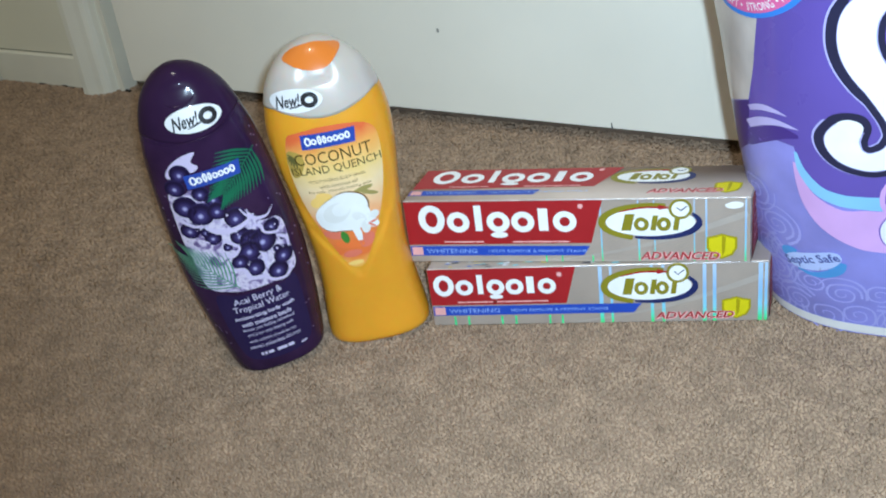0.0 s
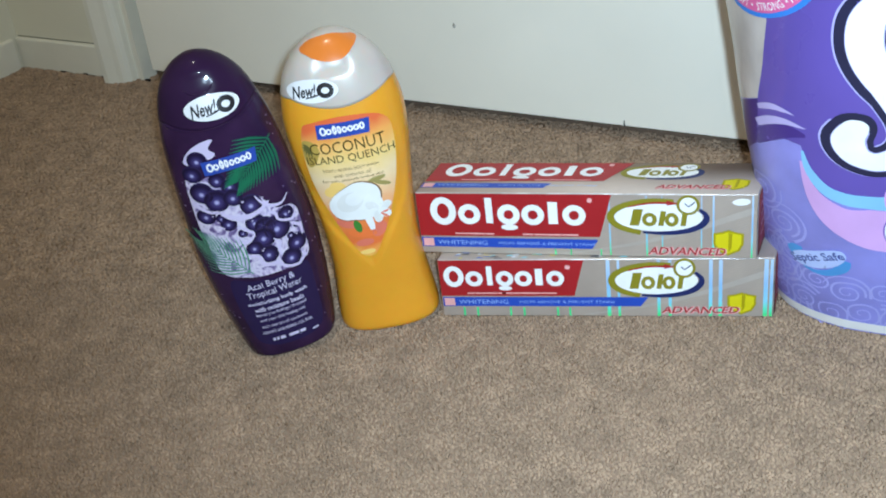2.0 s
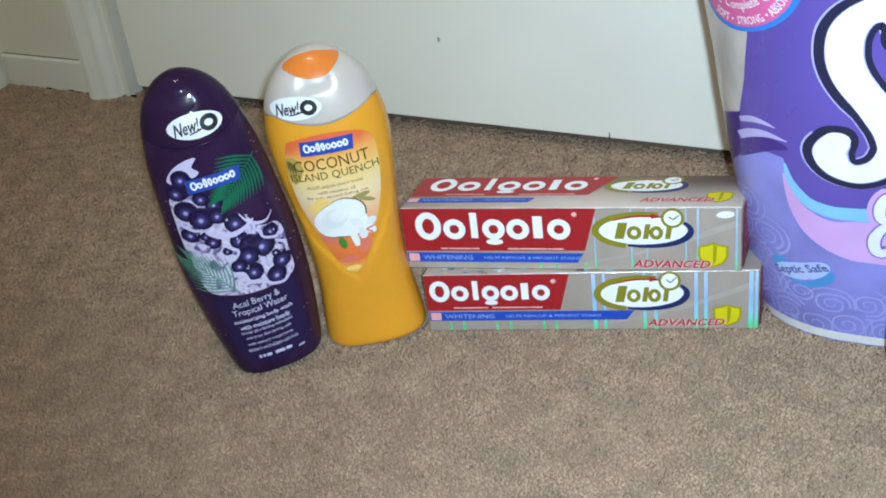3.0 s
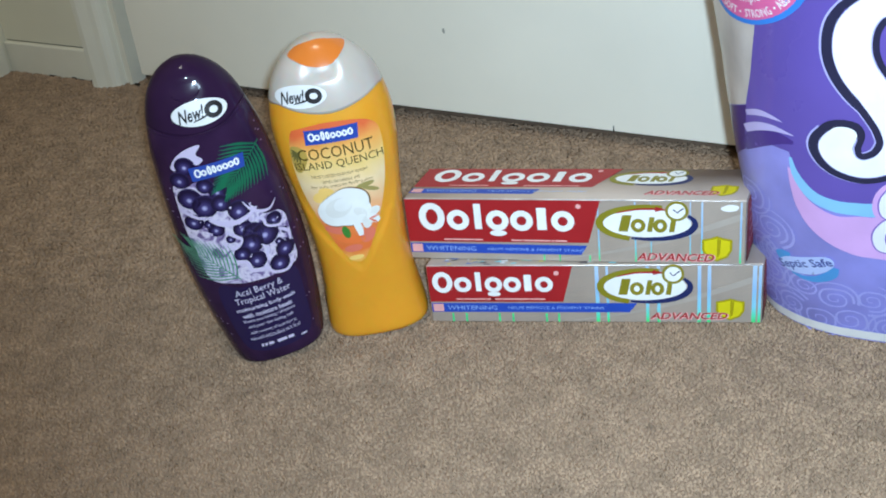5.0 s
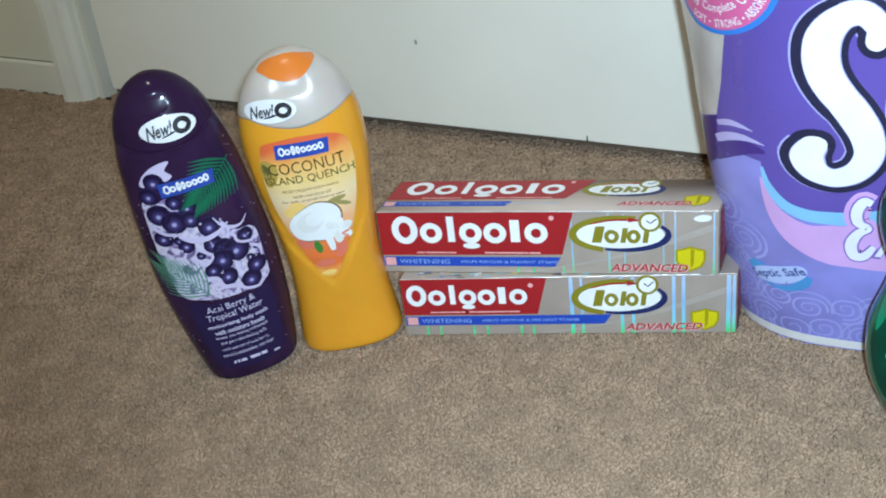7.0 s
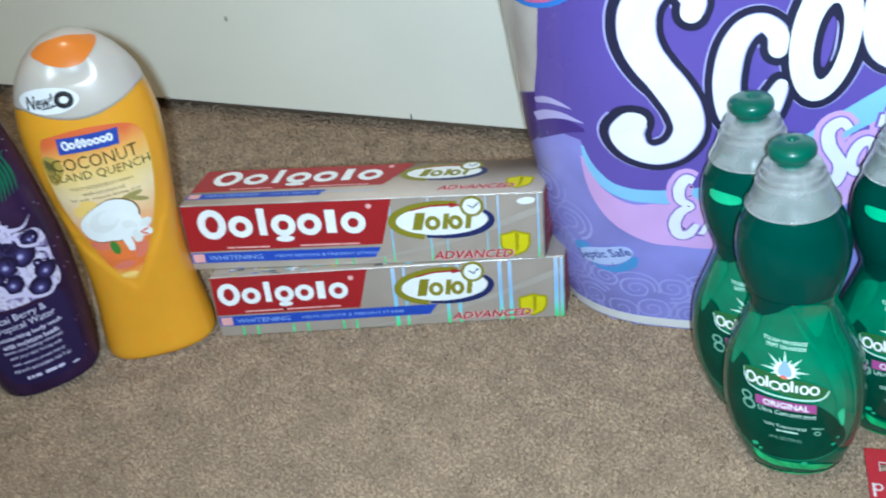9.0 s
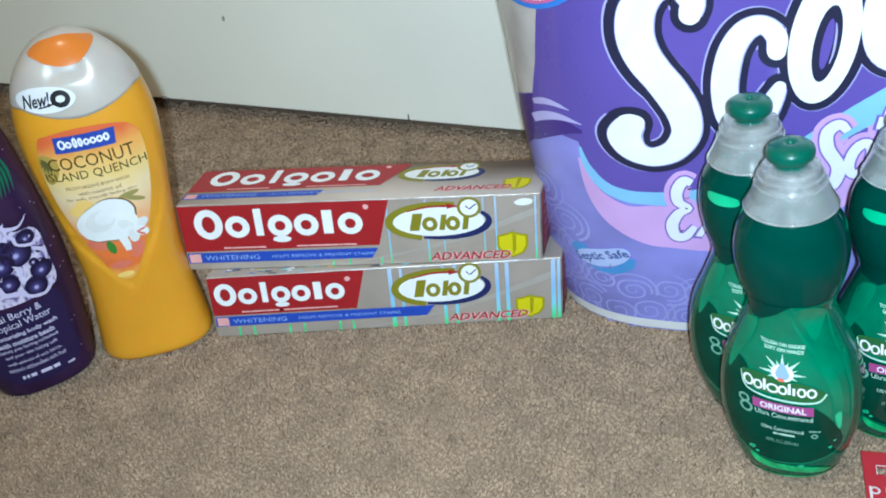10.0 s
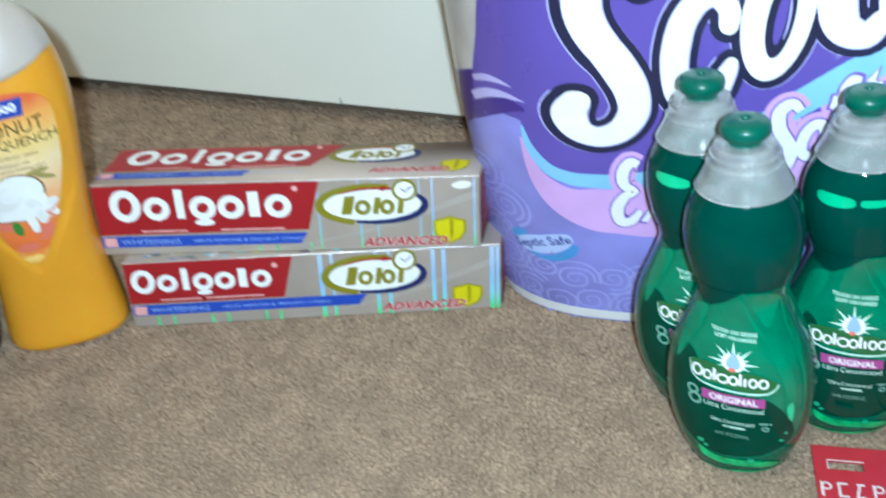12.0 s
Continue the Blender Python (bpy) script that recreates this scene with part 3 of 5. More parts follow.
    patch("mark_bar", rect(cu + a * 0.46, cu + a * 0.57, cv - k, cv + k * 1.1, a * 0.06), to, I_OLIVE, parent, 0.44, 40)
    words("advanced_text", "ADVANCED", word[0] + 0.4, word[1] - 0.3, word[2] + 0.8, word[3] + 0.7, to, I_PINKW, parent, 0.72, 0.25, bold=0.05)
    words("advanced_text", "ADVANCED", *word, to, I_RED, parent, 0.85, 0.25, bold=0.01)
    su, sv, sw, sh = shield
    out = [(-0.5, 0.36), (-0.22, 0.42), (0, 0.5), (0.22, 0.42), (0.5, 0.36), (0.5, -0.05), (0.36, -0.32), (0, -0.5), (-0.36, -0.32), (-0.5, -0.05)]
    patch("shield", [(su + a * sw, sv + b * sh) for a, b in out], to, I_SHIELD_D, parent, 0.55, 40)
    patch("shield_face", [(su + a * sw * 0.84, sv + b * sh * 0.84) for a, b in out], to, I_SHIELD, parent, 0.62, 40)
    patch("shield_fold", [(su, sv + 0.42 * sh), (su + 0.13 * sw, sv + 0.35 * sh), (su + 0.10 * sw, sv - 0.2 * sh), (su, sv - 0.4 * sh)], to, I_SHIELD_D, parent, 0.68, 40)


SKEW = 0.17


def skewed(bm):
    """The cartons are pushed a little out of square."""
    for v in bm.verts:
        v.co.x += SKEW * v.co.y
    return bm


def carton(m, H, D, label):
    box = thing("toothpaste_box", m, label, "toothpaste box", "stack of toothpaste boxes")
    L = 0.212
    part("body", skewed(block(-L, 0, 0, D / 1000, 0, H / 1000, 0.0007, 1)), M_FOIL, box, "", False)
    part("end_flap", skewed(block(0.0001, 0.0006, 0.002, D / 1000 - 0.002, 0.0015, H / 1000 - 0.0015, 0.0002)), M_BOARD, box, "dark red printed end flap")
    part("end_flap", skewed(block(-L - 0.0006, -L - 0.0001, 0.002, D / 1000 - 0.002, 0.0015, H / 1000 - 0.0015, 0.0002)), M_BOARD, box, "dark red printed end flap")
    return box


def front(u, v, h):
    return (u / 1000, -h / 1000, v / 1000)


# flash reflections in the holographic foil, put in as bright coloured strips
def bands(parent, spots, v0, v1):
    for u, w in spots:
        patch("foil_band_glint", rect(u - w, u + w, v0, v1), front, M_BAND_GLINT, parent, 0.18, 60)


LOW_BOX = pose(0, 0, 0.0)
low = carton(LOW_BOX, 43.5, 43, "silver and red toothpaste box lying on the carpet")
carton_face(front, low, [(-211.5, 16), (-124, 16), (-117, 43.2), (-211.5, 43.2)], [(-211, 8), (-82, 8), (-77, 15), (-211, 15)], (-208, -129, 31, 13.5),
            (-72, 27.5, 28, 11.5), (-45, 5.8, 48, 5), (-19.5, 10.5, 17.5, 16.5))
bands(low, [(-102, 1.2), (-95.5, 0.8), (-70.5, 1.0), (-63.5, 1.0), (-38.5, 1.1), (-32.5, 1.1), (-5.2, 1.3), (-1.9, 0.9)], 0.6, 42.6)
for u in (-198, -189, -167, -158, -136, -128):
    patch("foil_band_glint", rect(u, u + 1.3, 0.5, 7), front, M_BAND_GLINT_G, low, 0.18, 60)
UP_BOX = pose(-0.0113, -0.0018, 0.0438, 0, 0, -3.07)
up = carton(UP_BOX, 44.6, 42, "silver and red toothpaste box stacked on another box")
carton_face(front, up, [(-211.5, 13), (-95, 14), (-87, 44), (-211.5, 44)], [(-211, 5), (-100, 5.2), (-96, 12), (-211, 12)], (-202, -102, 31.5, 17),
            (-59, 28.5, 29, 11), (-42, 5.2, 47, 5.4), (-17, 11.5, 18, 18))
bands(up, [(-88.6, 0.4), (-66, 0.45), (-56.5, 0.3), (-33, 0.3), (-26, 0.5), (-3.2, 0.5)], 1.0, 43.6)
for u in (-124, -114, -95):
    patch("foil_band_glint", rect(u, u + 0.9, 0.5, 5), front, M_BAND_GLINT_G, up, 0.18, 60)
top_panel = part("top_panel", skewed(block(-0.2112, -0.0008, 0.0008, 0.0412, 0.0446, 0.0448)), M_FOIL_TOP, up)
carton_face(lambda u, v, h: ((u + SKEW * v) / 1000, v / 1000, 0.0447 + h / 1000), up, [(-211, 15), (-96, 16), (-83, 41.3), (-211, 41.3)], [(-211, 6.5), (-131, 6.5), (-128, 12.8), (-211, 12.8)],
            (-202, -98, 30.5, 15), (-62.5, 28, 24, 8.5), (-40, 8.2, 44, 5), (-15.5, 12, 16, 15), True)
patch("glue_tab", spline([(-15, 40), (-10, 42), (-5, 41), (-5.5, 38.4), (-10, 37.2), (-14, 38)], 3, True), front, I_WHITE, up, 0.3, 40, "white worn spot")
# shiny beads added along the carton edges to bring out their highlight
rim("foil_edge", [(-211, 44.3), (-160, 44.4), (-100, 44.3), (-50, 44.4), (-1, 44.3)], front, M_GLINT, up, 0.28, 0.1, "shiny bead added where the foil edge glints")
rim("foil_edge", [(-211, 43.2), (-160, 43.3), (-100, 43.2), (-50, 43.3), (-1, 43.2)], front, M_GLINT, low, 0.28, 0.1, "shiny bead added where the foil edge glints")
for b, h in ((low, 43), (up, 44)):
    rim("foil_edge", [(-0.3, 0.8), (-0.2, 14), (-0.3, 30), (-0.3, h)], front, M_GLINT, b, 0.4, 0.0, "shiny bead added where the foil edge glints")
# crinkled foil on the strip of lid that the upper box leaves open
# its glints and shade are small patches of colour
strip = random.Random(8)
lid = lambda u, v, h: ((u + SKEW * v) / 1000, v / 1000, 0.0435 + h / 1000)
crinkle = [ink("foil_glint_yellow", 226, 206, 120, 0.25), ink("foil_glint_cyan", 150, 222, 236, 0.25), ink("foil_glint_white", 232, 232, 236, 0.25), ink("foil_shadow", 96, 92, 96, 0.3), ink("foil_glint_blue", 120, 140, 196, 0.25)]
for k in range(34):
    u, v, w = strip.uniform(-209, -95), strip.uniform(0.6, 8), strip.uniform(2, 7)
    patch("crinkle_shading", [(u, v), (u + w, v + strip.uniform(-0.6, 0.8)), (u + w * 0.8, v + strip.uniform(0.8, 2.2)), (u + w * 0.2, v + strip.uniform(0.6, 1.8))], lid, crinkle[k % 5], low, 0.12 + 0.01 * k, 40)
# the printed right-hand ends
for b, h, d in ((low, 43.5, 43), (up, 44.6, 42)):
    face = lambda u, v, q: (0.0006 + (q + SKEW * u) / 1000, u / 1000, v / 1000)
    patch("end_panel", rect(4, d - 12, 5, h - 5), face, I_RED, b, 0.1, 60, "red end panel")
    patch("end_stripe", rect(d - 11, d - 4, 3, h - 3), face, I_NAVY, b, 0.1, 60, "navy end stripe")
    for k in range(4):
        bars("end_print", 7, d - 16, h - 10 - 7 * k, 2, face, I_PINKW, b, 3, 0.2, 0, k)


# ---------------------------------------------------------------- body wash bottles
def sticker(parent, to, u, v, a, b, turn):
    s = patch("sticker", oval(u, v, a, b, turn, 40), to, I_STICK, parent, 1.0, 3, "white oval sticker")
    c, q = math.cos(radians(turn)), math.sin(radians(turn))
    words("sticker_text", "New!", u - a * 0.32 * c, v - a * 0.32 * q, a * 1.0, b * 1.05, to, I_BLACK, parent, 1.25, 0.4, turn + 6, bold=0.02)
    ribbon("sticker_ring", ring(u + a * 0.5 * c, v + a * 0.5 * q, a * 0.24, b * 0.46, a * 0.085, turn), to, I_BLACK, parent, 1.25, 4, True)
    ribbon("sticker_stroke", [(u - a * 0.3, v - b * 0.55, 0.3), (u + a * 0.1, v - b * 0.4, 0.5), (u + a * 0.3, v - b * 0.25, 0.3)], to, I_BLACK, parent, 1.27, 3)


def tag(parent, to, pts):
    patch("brand_tag", pts, to, I_TAG, parent, 1.35, 4, "blue brand panel")
    u0, u1 = pts[0][0], pts[1][0]
    v = sum(p[1] for p in pts) / 4
    w = u1 - u0
    for f, g, k in ((0.14, 0.06, 1.1), (0.25, 0.05, 0.7), (0.36, 0.03, 1.2), (0.45, 0.03, 1.0), (0.55, 0.045, 0.7), (0.66, 0.05, 0.7), (0.77, 0.05, 0.7), (0.88, 0.045, 0.9)):
        a = w * g
        ribbon("mark_ring", ring(u0 + w * f, v + (k - 0.7) * 1.2, a * 0.8, 2.0 * k, 0.55, 0, 8), to, I_WHITE, parent, 1.55, 3, True)


YELLOW = Form([(0, 26.3, 17, 2.6), (1.5, 31.2, 21, 2.6), (6, 33.6, 23, 2.5), (20, 32.6, 22.5, 2.4), (40, 30.5, 21.5, 2.3), (60, 29.6, 21.5, 2.3), (80, 30.7, 22.5, 2.3), (105, 33.4, 24, 2.3), (130, 36.6, 25, 2.3),
               (150, 37.6, 24.5, 2.25), (165, 35.7, 23, 2.2), (178, 31.9, 20.5, 2.15), (188, 26, 17.5, 2.1), (196, 18.4, 13, 2.05), (201.2, 10.5, 8, 2), (203.7, 2, 2, 2)])
ybot = thing("body_wash_bottle", pose(-0.2489, 0.0044, 0.0, 0, 0, 14) @ pose(0, 0, 0, 0, -3.6, 0), "yellow coconut body wash bottle with pearly cap", "bottle", "body wash bottles")


def framed(form):
    """The bottle's body, raised by a little all round the label, so that a soft step follows the label's point."""
    bm = Form(form.rows, 3).skin(0, 176, 144)
    for v in bm.verts:
        u, z = v.co.x * 1000, v.co.z * 1000
        if v.co.y < 0:
            half = float(np.interp(z, (48, 59, 84, 111, 150), (-6, 3, 20, 29, 30)))
            off = min(max((abs(u + 2 * (z < 90)) - half) / 5, 0), 1)
            fade = min(max((z - 12) / 40, 0), 1) * min(max((150 - z) / 30, 0), 1) * min(1, -v.co.y * 1000 / 12)
            v.co.y -= 0.0013 * off * off * (3 - 2 * off) * fade
    return bm


part("body", framed(YELLOW), M_YELLOW, ybot)


def cap_shell(form, cut, hi, grow, scoop):
    """The cap: the top of the form down to a line that dips in front, with a thumb hollow (u, z, half width, half height, depth)."""
    bm = form.skin(150, hi, 120, grow, True)
    for v in bm.verts:
        u, z = v.co.x * 1000, v.co.z * 1000
        if z < 180:
            low = cut(u) if v.co.y < 0 else cut(u) + 2
            z = max(z, 150)
            v.co.z = (low + (z - 150) / 30 * (180 - low)) / 1000
            w, d, n = form.at(v.co.z * 1000)
            w0, d0, n0 = form.at(z)
            v.co.x *= (w + grow) / (w0 + grow)
            v.co.y *= (d + grow) / (d0 + grow)
        if v.co.y < 0:
            su, sz, sw, sh, deep = scoop
            v.co.y += deep / 1000 * math.exp(-((v.co.x * 1000 - su) / sw) ** 4 - ((v.co.z * 1000 - sz) / sh) ** 4)
    return bm


part("cap", cap_shell(YELLOW, lambda u: 161.5 + 8 * min(1, (abs(u - 2) / 32) ** 1.7), 203.5, 0.35, (0, 187, 10.5, 5.5, 2.4)), M_PEARL, ybot, "pearly white flip cap")
ymap = YELLOW.map()
patch("cap_inset", spline([(-16.5, 196), (-12.5, 193.5), (-8, 191.2), (0, 189), (8, 189.2), (14, 192.6), (17.6, 196.8), (10, 200.6), (1.5, 202.2), (-9.4, 200.6)], 5, True), ymap, M_ORANGE, ybot, 1.9, 1.5, "orange tinted cap window")
patch("back_label_edge", oval(-27.9, 43, 2.3, 9, 0, 20), ymap, mat("back_label_seen_through_gel", (146, 124, 102), 0.3, coat=0.4), ybot, 0.6, 1.5, "brownish edge of the back label")
patch("back_label_edge", oval(-27.6, 49.6, 1.6, 2.2, 0, 12), ymap, I_GREY, ybot, 0.75, 1.5, "grey edge of the back label")
sticker(ybot, ymap, -13.5, 173.8, 15.6, 6.9, -2)
lab = spline([(-25.5, 151), (-20, 154.5), (-2.5, 156.5), (17, 154.4), (26, 149), (28, 139), (26.5, 122.5), (23, 106), (15, 84), (7, 68.5), (1.5, 60), (-4.5, 58.8), (-9, 63), (-15.5, 76.5), (-21, 91.5), (-26.5, 111.5), (-28.3, 134)], 4, True)
patch("label", lab, ymap, I_SKY, ybot, 0.3, 3, "tropical sunset paper label")
patch("palm_shade", spline([(-27.6, 142), (-22, 143), (-18, 138), (-20, 131), (-24, 126), (-27.4, 128)], 4, True), ymap, ink("olive_shade_ink", 186, 156, 76), ybot, 0.4, 3)
tag(ybot, ymap, [(-17.2, 144.4), (14.6, 143.8), (16, 153), (-16.5, 153.6)])
words("coconut_text", "COCONUT", -0.5, 137.8, 46, 7.4, ymap, I_TEXT_Y, ybot, 0.6)
words("island_text", "ISLAND QUENCH", 0, 129.6, 54, 6.0, ymap, I_TEXT_Y, ybot, 0.6)
words("wash_text", "MOISTURIZING BODY WASH", -1.5, 122.6, 34, 2.0, ymap, I_HUSK, ybot, 0.6)
words("wash_text", "with coconut oil", -1.5, 118.8, 23, 2.4, ymap, I_HUSK, ybot, 0.6)
words("wash_text", "for soft, smooth feeling skin", -1.5, 115.2, 38, 2.4, ymap, I_HUSK, ybot, 0.6)
# palm fronds, coconut half and flower on the label
for k in range(6):
    a = radians(150 + k * 24)
    ribbon("palm_leaf", [(-23, 139, 0.2), (-23 + 3.2 * math.cos(a), 139 + 3.2 * math.sin(a), 0.7), (-23 + 6 * math.cos(a) * 0.8, 139 + 6 * math.sin(a) - 0.8, 0.15)], ymap, ink("olive_palm_ink", 104, 98, 52), ybot, 0.55, 3)
for cu, cv, a, b, t, mm in ((-17, 108, 4.6, 3.4, 30, I_SKY_Y), (-12, 111.5, 5, 3, -10, I_SKY_Y), (12, 112, 6, 1.7, 8, I_DRY), (15, 108.5, 5.5, 1.4, -24, I_DRY), (-12, 84, 7, 3.2, -16, I_FLOWER), (7, 77, 6, 4, 50, I_FLOWER), (-4, 76, 9, 3.2, -8, I_SKY_O), (-4, 69, 6, 2.6, 4, I_FLOWER), (-3.5, 62, 5, 1.8, 4, I_SKY_Y)):
    patch("leaf", oval(cu, cv, a, b, t, 16), ymap, mm, ybot, 0.55, 4)
coco = [(-20.5, 98), (-16, 105), (-6, 111), (1.5, 112.3), (9.5, 109), (12.5, 103), (11, 96), (8, 90), (0, 86), (-7, 86.6), (-13, 87), (-18.5, 90.5)]
patch("coconut", spline([(u * 1.03 + 0.6, 99 + (v - 99) * 1.05) for u, v in coco], 4, True), ymap, I_HUSK, ybot, 0.62, 4)
patch("coconut_flesh", spline(coco, 4, True), ymap, I_COCO, ybot, 0.7, 4)
patch("coconut_hollow", oval(-7, 99.5, 9, 6.5, 24, 22), ymap, I_COCO_D, ybot, 0.76, 4)
patch("coconut_hollow", oval(-4, 101.5, 6, 4.4, 24, 22), ymap, I_COCO, ybot, 0.8, 4)
for k in range(6):
    a = radians(20 + 60 * k)
    patch("petal", oval(9 + 4.6 * math.cos(a), 91 + 4.8 * math.sin(a), 4.6, 3.0, 20 + 60 * k, 14), ymap, I_COCO if k % 2 else I_COCO_D, ybot, 0.84 + 0.02 * k, 4)
for k in range(2):
    a = radians(-40 + 50 * k)
    ribbon("flower_heart", [(10, 88, 0.3), (10 + 3.5 * math.cos(a), 88 + 3.5 * math.sin(a), 0.7), (10 + 5.5 * math.cos(a), 88 + 5.5 * math.sin(a), 0.2)], ymap, I_FLOWER, ybot, 1.02, 3)
ribbon("drip", [(1.5, 88, 2.4), (2.6, 82, 2.2), (2.8, 77.5, 1.4)], ymap, I_COCO, ybot, 0.98, 4)
patch("leaf", oval(-6, 81.5, 2.4, 4.6, 10, 14), ymap, I_LEAF, ybot, 0.72, 4)

PURPLE = Form([(0, 21.8, 16, 2.5), (1.5, 26.8, 19.5, 2.5), (6, 30, 22, 2.4), (25.4, 33.4, 23.5, 2.3), (50.8, 36.6, 24.5, 2.25), (81, 38.5, 25, 2.2), (112, 37.2, 25, 2.2), (137, 35.5, 24, 2.2), (157.6, 33.4, 22.5, 2.15), (175, 29.5, 20, 2.1),
               (188, 25, 17, 2.08), (197.2, 19, 13.6, 2.05), (203.3, 12, 9, 2), (206.4, 4.9, 4, 2), (207, 1, 1, 2)])
pbot = thing("body_wash_bottle", pose(-0.3102, -0.0243, 0.0, 0, 0, 25) @ pose(0, 0, 0, 0, -6.8, 0), "dark purple berry body wash bottle with oval sticker", "bottle", "body wash bottles")
part("body", PURPLE.skin(0, 175), M_PURPLE, pbot)
part("cap", cap_shell(PURPLE, lambda u: 166 + 8 * min(1, (abs(u) / 30) ** 1.8), 206.8, 0.15, (-1, 192, 9, 5, 1.0)), M_PURPLE_CAP, pbot, "dark purple flip cap")
pmap = PURPLE.map()
rim("thumb_notch", [(-10.5, 191), (-7, 187.6), (-3, 186.4), (3, 187), (7.5, 190)], pmap, M_PURPLE_CAP, pbot, 0.7, -0.5)
rim("cap_seam", [(-27, 171.5), (-15, 167.6), (0, 166.2), (15, 167.6), (26, 171.5)], pmap, M_PURPLE_CAP, pbot, 0.5, 0.3)
sticker(pbot, pmap, 2.5, 178, 16.2, 7.4, -4)
rnd = random.Random(5)
I_BEAD = ink("gel_bead", 120, 96, 136, 0.3)
# the printed picture: berries in a milk splash over a navy field
patch("label_field", spline([(-24, 66), (-10, 63), (14, 61), (25, 63), (25, 40), (22.5, 18), (14, 12), (-2, 11), (-15, 13), (-22, 20), (-25, 44)], 4, True), pmap, I_FIELD, pbot, 0.2, 3, "navy printed text field")
patch("splash", spline([(-27, 138.5), (-20.5, 136.5), (-13, 139), (-3, 134), (1, 124), (-3, 117.5), (2, 115.5), (8, 119.5), (13, 113.5), (18, 106), (26, 104), (29.5, 98), (29, 84), (28.5, 70), (24, 66), (13, 64.5), (-3, 65), (-13, 67), (-26.5, 73), (-28.5, 94), (-29.5, 106), (-29, 122)], 4, True), pmap, I_MILK, pbot, 0.3, 3)
patch("splash", spline([(-24.5, 150), (-21, 155), (-15.5, 158.6), (-9, 160.4), (-4, 160), (-8, 155.4), (-5, 151.4), (-9.5, 149), (-13.5, 152.6), (-18, 154), (-22, 148)], 4, True), pmap, I_LILAC, pbot, 0.3, 3)
for k, (u, v, q) in enumerate(((-16.5, 150, 5.8), (-22, 142, 5.6), (-9.5, 135.5, 5), (-3.5, 130, 5.2), (-20.5, 129.5, 7), (-13.5, 123, 7.6), (-23, 114, 5.6), (4.5, 114.5, 6.8), (-4, 122.5, 5.8), (-12, 106.5, 5), (-15, 111, 3.2), (22, 100, 5), (3, 102.5, 6), (8, 98, 6.4), (14.5, 94, 8.4), (5, 91, 7.4), (-2.5, 86, 5.2), (4.5, 79, 6.2), (17, 71, 6.4), (23, 79, 6.2), (20.5, 85, 2.4), (-6, 98, 3), (26, 90, 2.2))):
    patch("berry", oval(u, v, q, q * 0.98, 0, 24), pmap, I_BERRY, pbot, 0.59 + 0.012 * k, 4)
for pts in ([(-14, 114, 1.2), (-8, 109.5, 2.4), (0, 107.6, 2.2), (8, 109, 1.8), (15, 113, 0.6)], [(-28.5, 124, 1.0), (-25, 120.5, 1.6), (-19, 116, 1.2), (-15, 116.5, 0.4)], [(12, 106, 0.6), (16, 103.5, 1.4), (17, 98.5, 1.0), (24, 95, 1.2), (28, 97, 0.8)], [(-8, 82, 1.4), (-2, 79.6, 1.6), (0, 73, 2.0), (8, 71, 1.6), (12, 66.5, 1.4), (20, 64.6, 1.2), (26, 69, 1.0)],
            [(24, 92, 1.2), (28, 88, 1.4), (27.5, 82, 0.6)], [(-8, 103, 0.8), (-3, 99, 1.4), (0, 95, 1.0), (-6, 91, 1.6), (-12, 96, 1.2)], [(8, 119, 0.4), (11, 113, 1.0), (16, 109, 1.4), (22, 108, 0.9), (27, 112, 0.2)], [(10, 88, 0.4), (13, 84, 1.3), (11, 79, 1.0), (12, 75, 0.5)]):
    ribbon("splash_stroke", [(u, v, w * 0.75) for u, v, w in pts], pmap, I_LILAC, pbot, 1.1 + rnd.random() * 0.05, 5)
for k in range(30):
    u, v = rnd.uniform(-22, 27), rnd.uniform(66, 118)
    patch("droplet", oval(u, v, rnd.uniform(0.3, 0.9), rnd.uniform(0.3, 0.7), rnd.uniform(0, 90), 10), pmap, I_LILAC, pbot, 1.05, 4)


def frond(parent, to, u, v, way, length, n, spread, material, h, wide=0.75):
    ribbon("palm_stem", [(u, v, 0.35), (u + length * math.cos(way), v + length * math.sin(way), 0.2)], to, material, parent, h, 4)
    for k in range(n):
        f = 0.08 + 0.92 * k / (n - 1)
        for side in (-1, 1):
            a = way + side * spread * (1.15 - 0.6 * f)
            b = length * (0.72 - 0.36 * f)
            p = (u + length * f * math.cos(way), v + length * f * math.sin(way))
            ribbon("palm_leaf", [(*p, 0.3), (p[0] + b * 0.5 * math.cos(a), p[1] + b * 0.5 * math.sin(a), wide), (p[0] + b * math.cos(a - side * 0.12), p[1] + b * math.sin(a - side * 0.12), 0.1)], to, material, parent, h + 0.01 * (k % 3), 3)


frond(pbot, pmap, 28.5, 150, radians(216), 31, 15, 1.0, I_PALM, 1.25)
frond(pbot, pmap, -8.5, 69, radians(128), 34, 12, 0.75, I_PALM_L, 1.3, 0.5)
tag(pbot, pmap, [(-15, 140), (16.5, 139.4), (18, 147.8), (-15, 148.6)])
I_PT = ink("pale_lilac_text_ink", 214, 206, 232)
words("scent_text", "Acai Berry &", -0.8, 58.4, 30.5, 6.0, pmap, I_PT, pbot, 0.5)
words("scent_text", "Tropical Water", 0, 52.4, 35.5, 6.0, pmap, I_PT, pbot, 0.5)
words("wash_text", "moisturizing body wash", 0, 46.2, 38, 3.6, pmap, I_PT, pbot, 0.5, bold=0.02)
words("wash_text", "with moisture beads", -0.5, 41.5, 32, 3.4, pmap, I_PT, pbot, 0.5, bold=0.02)
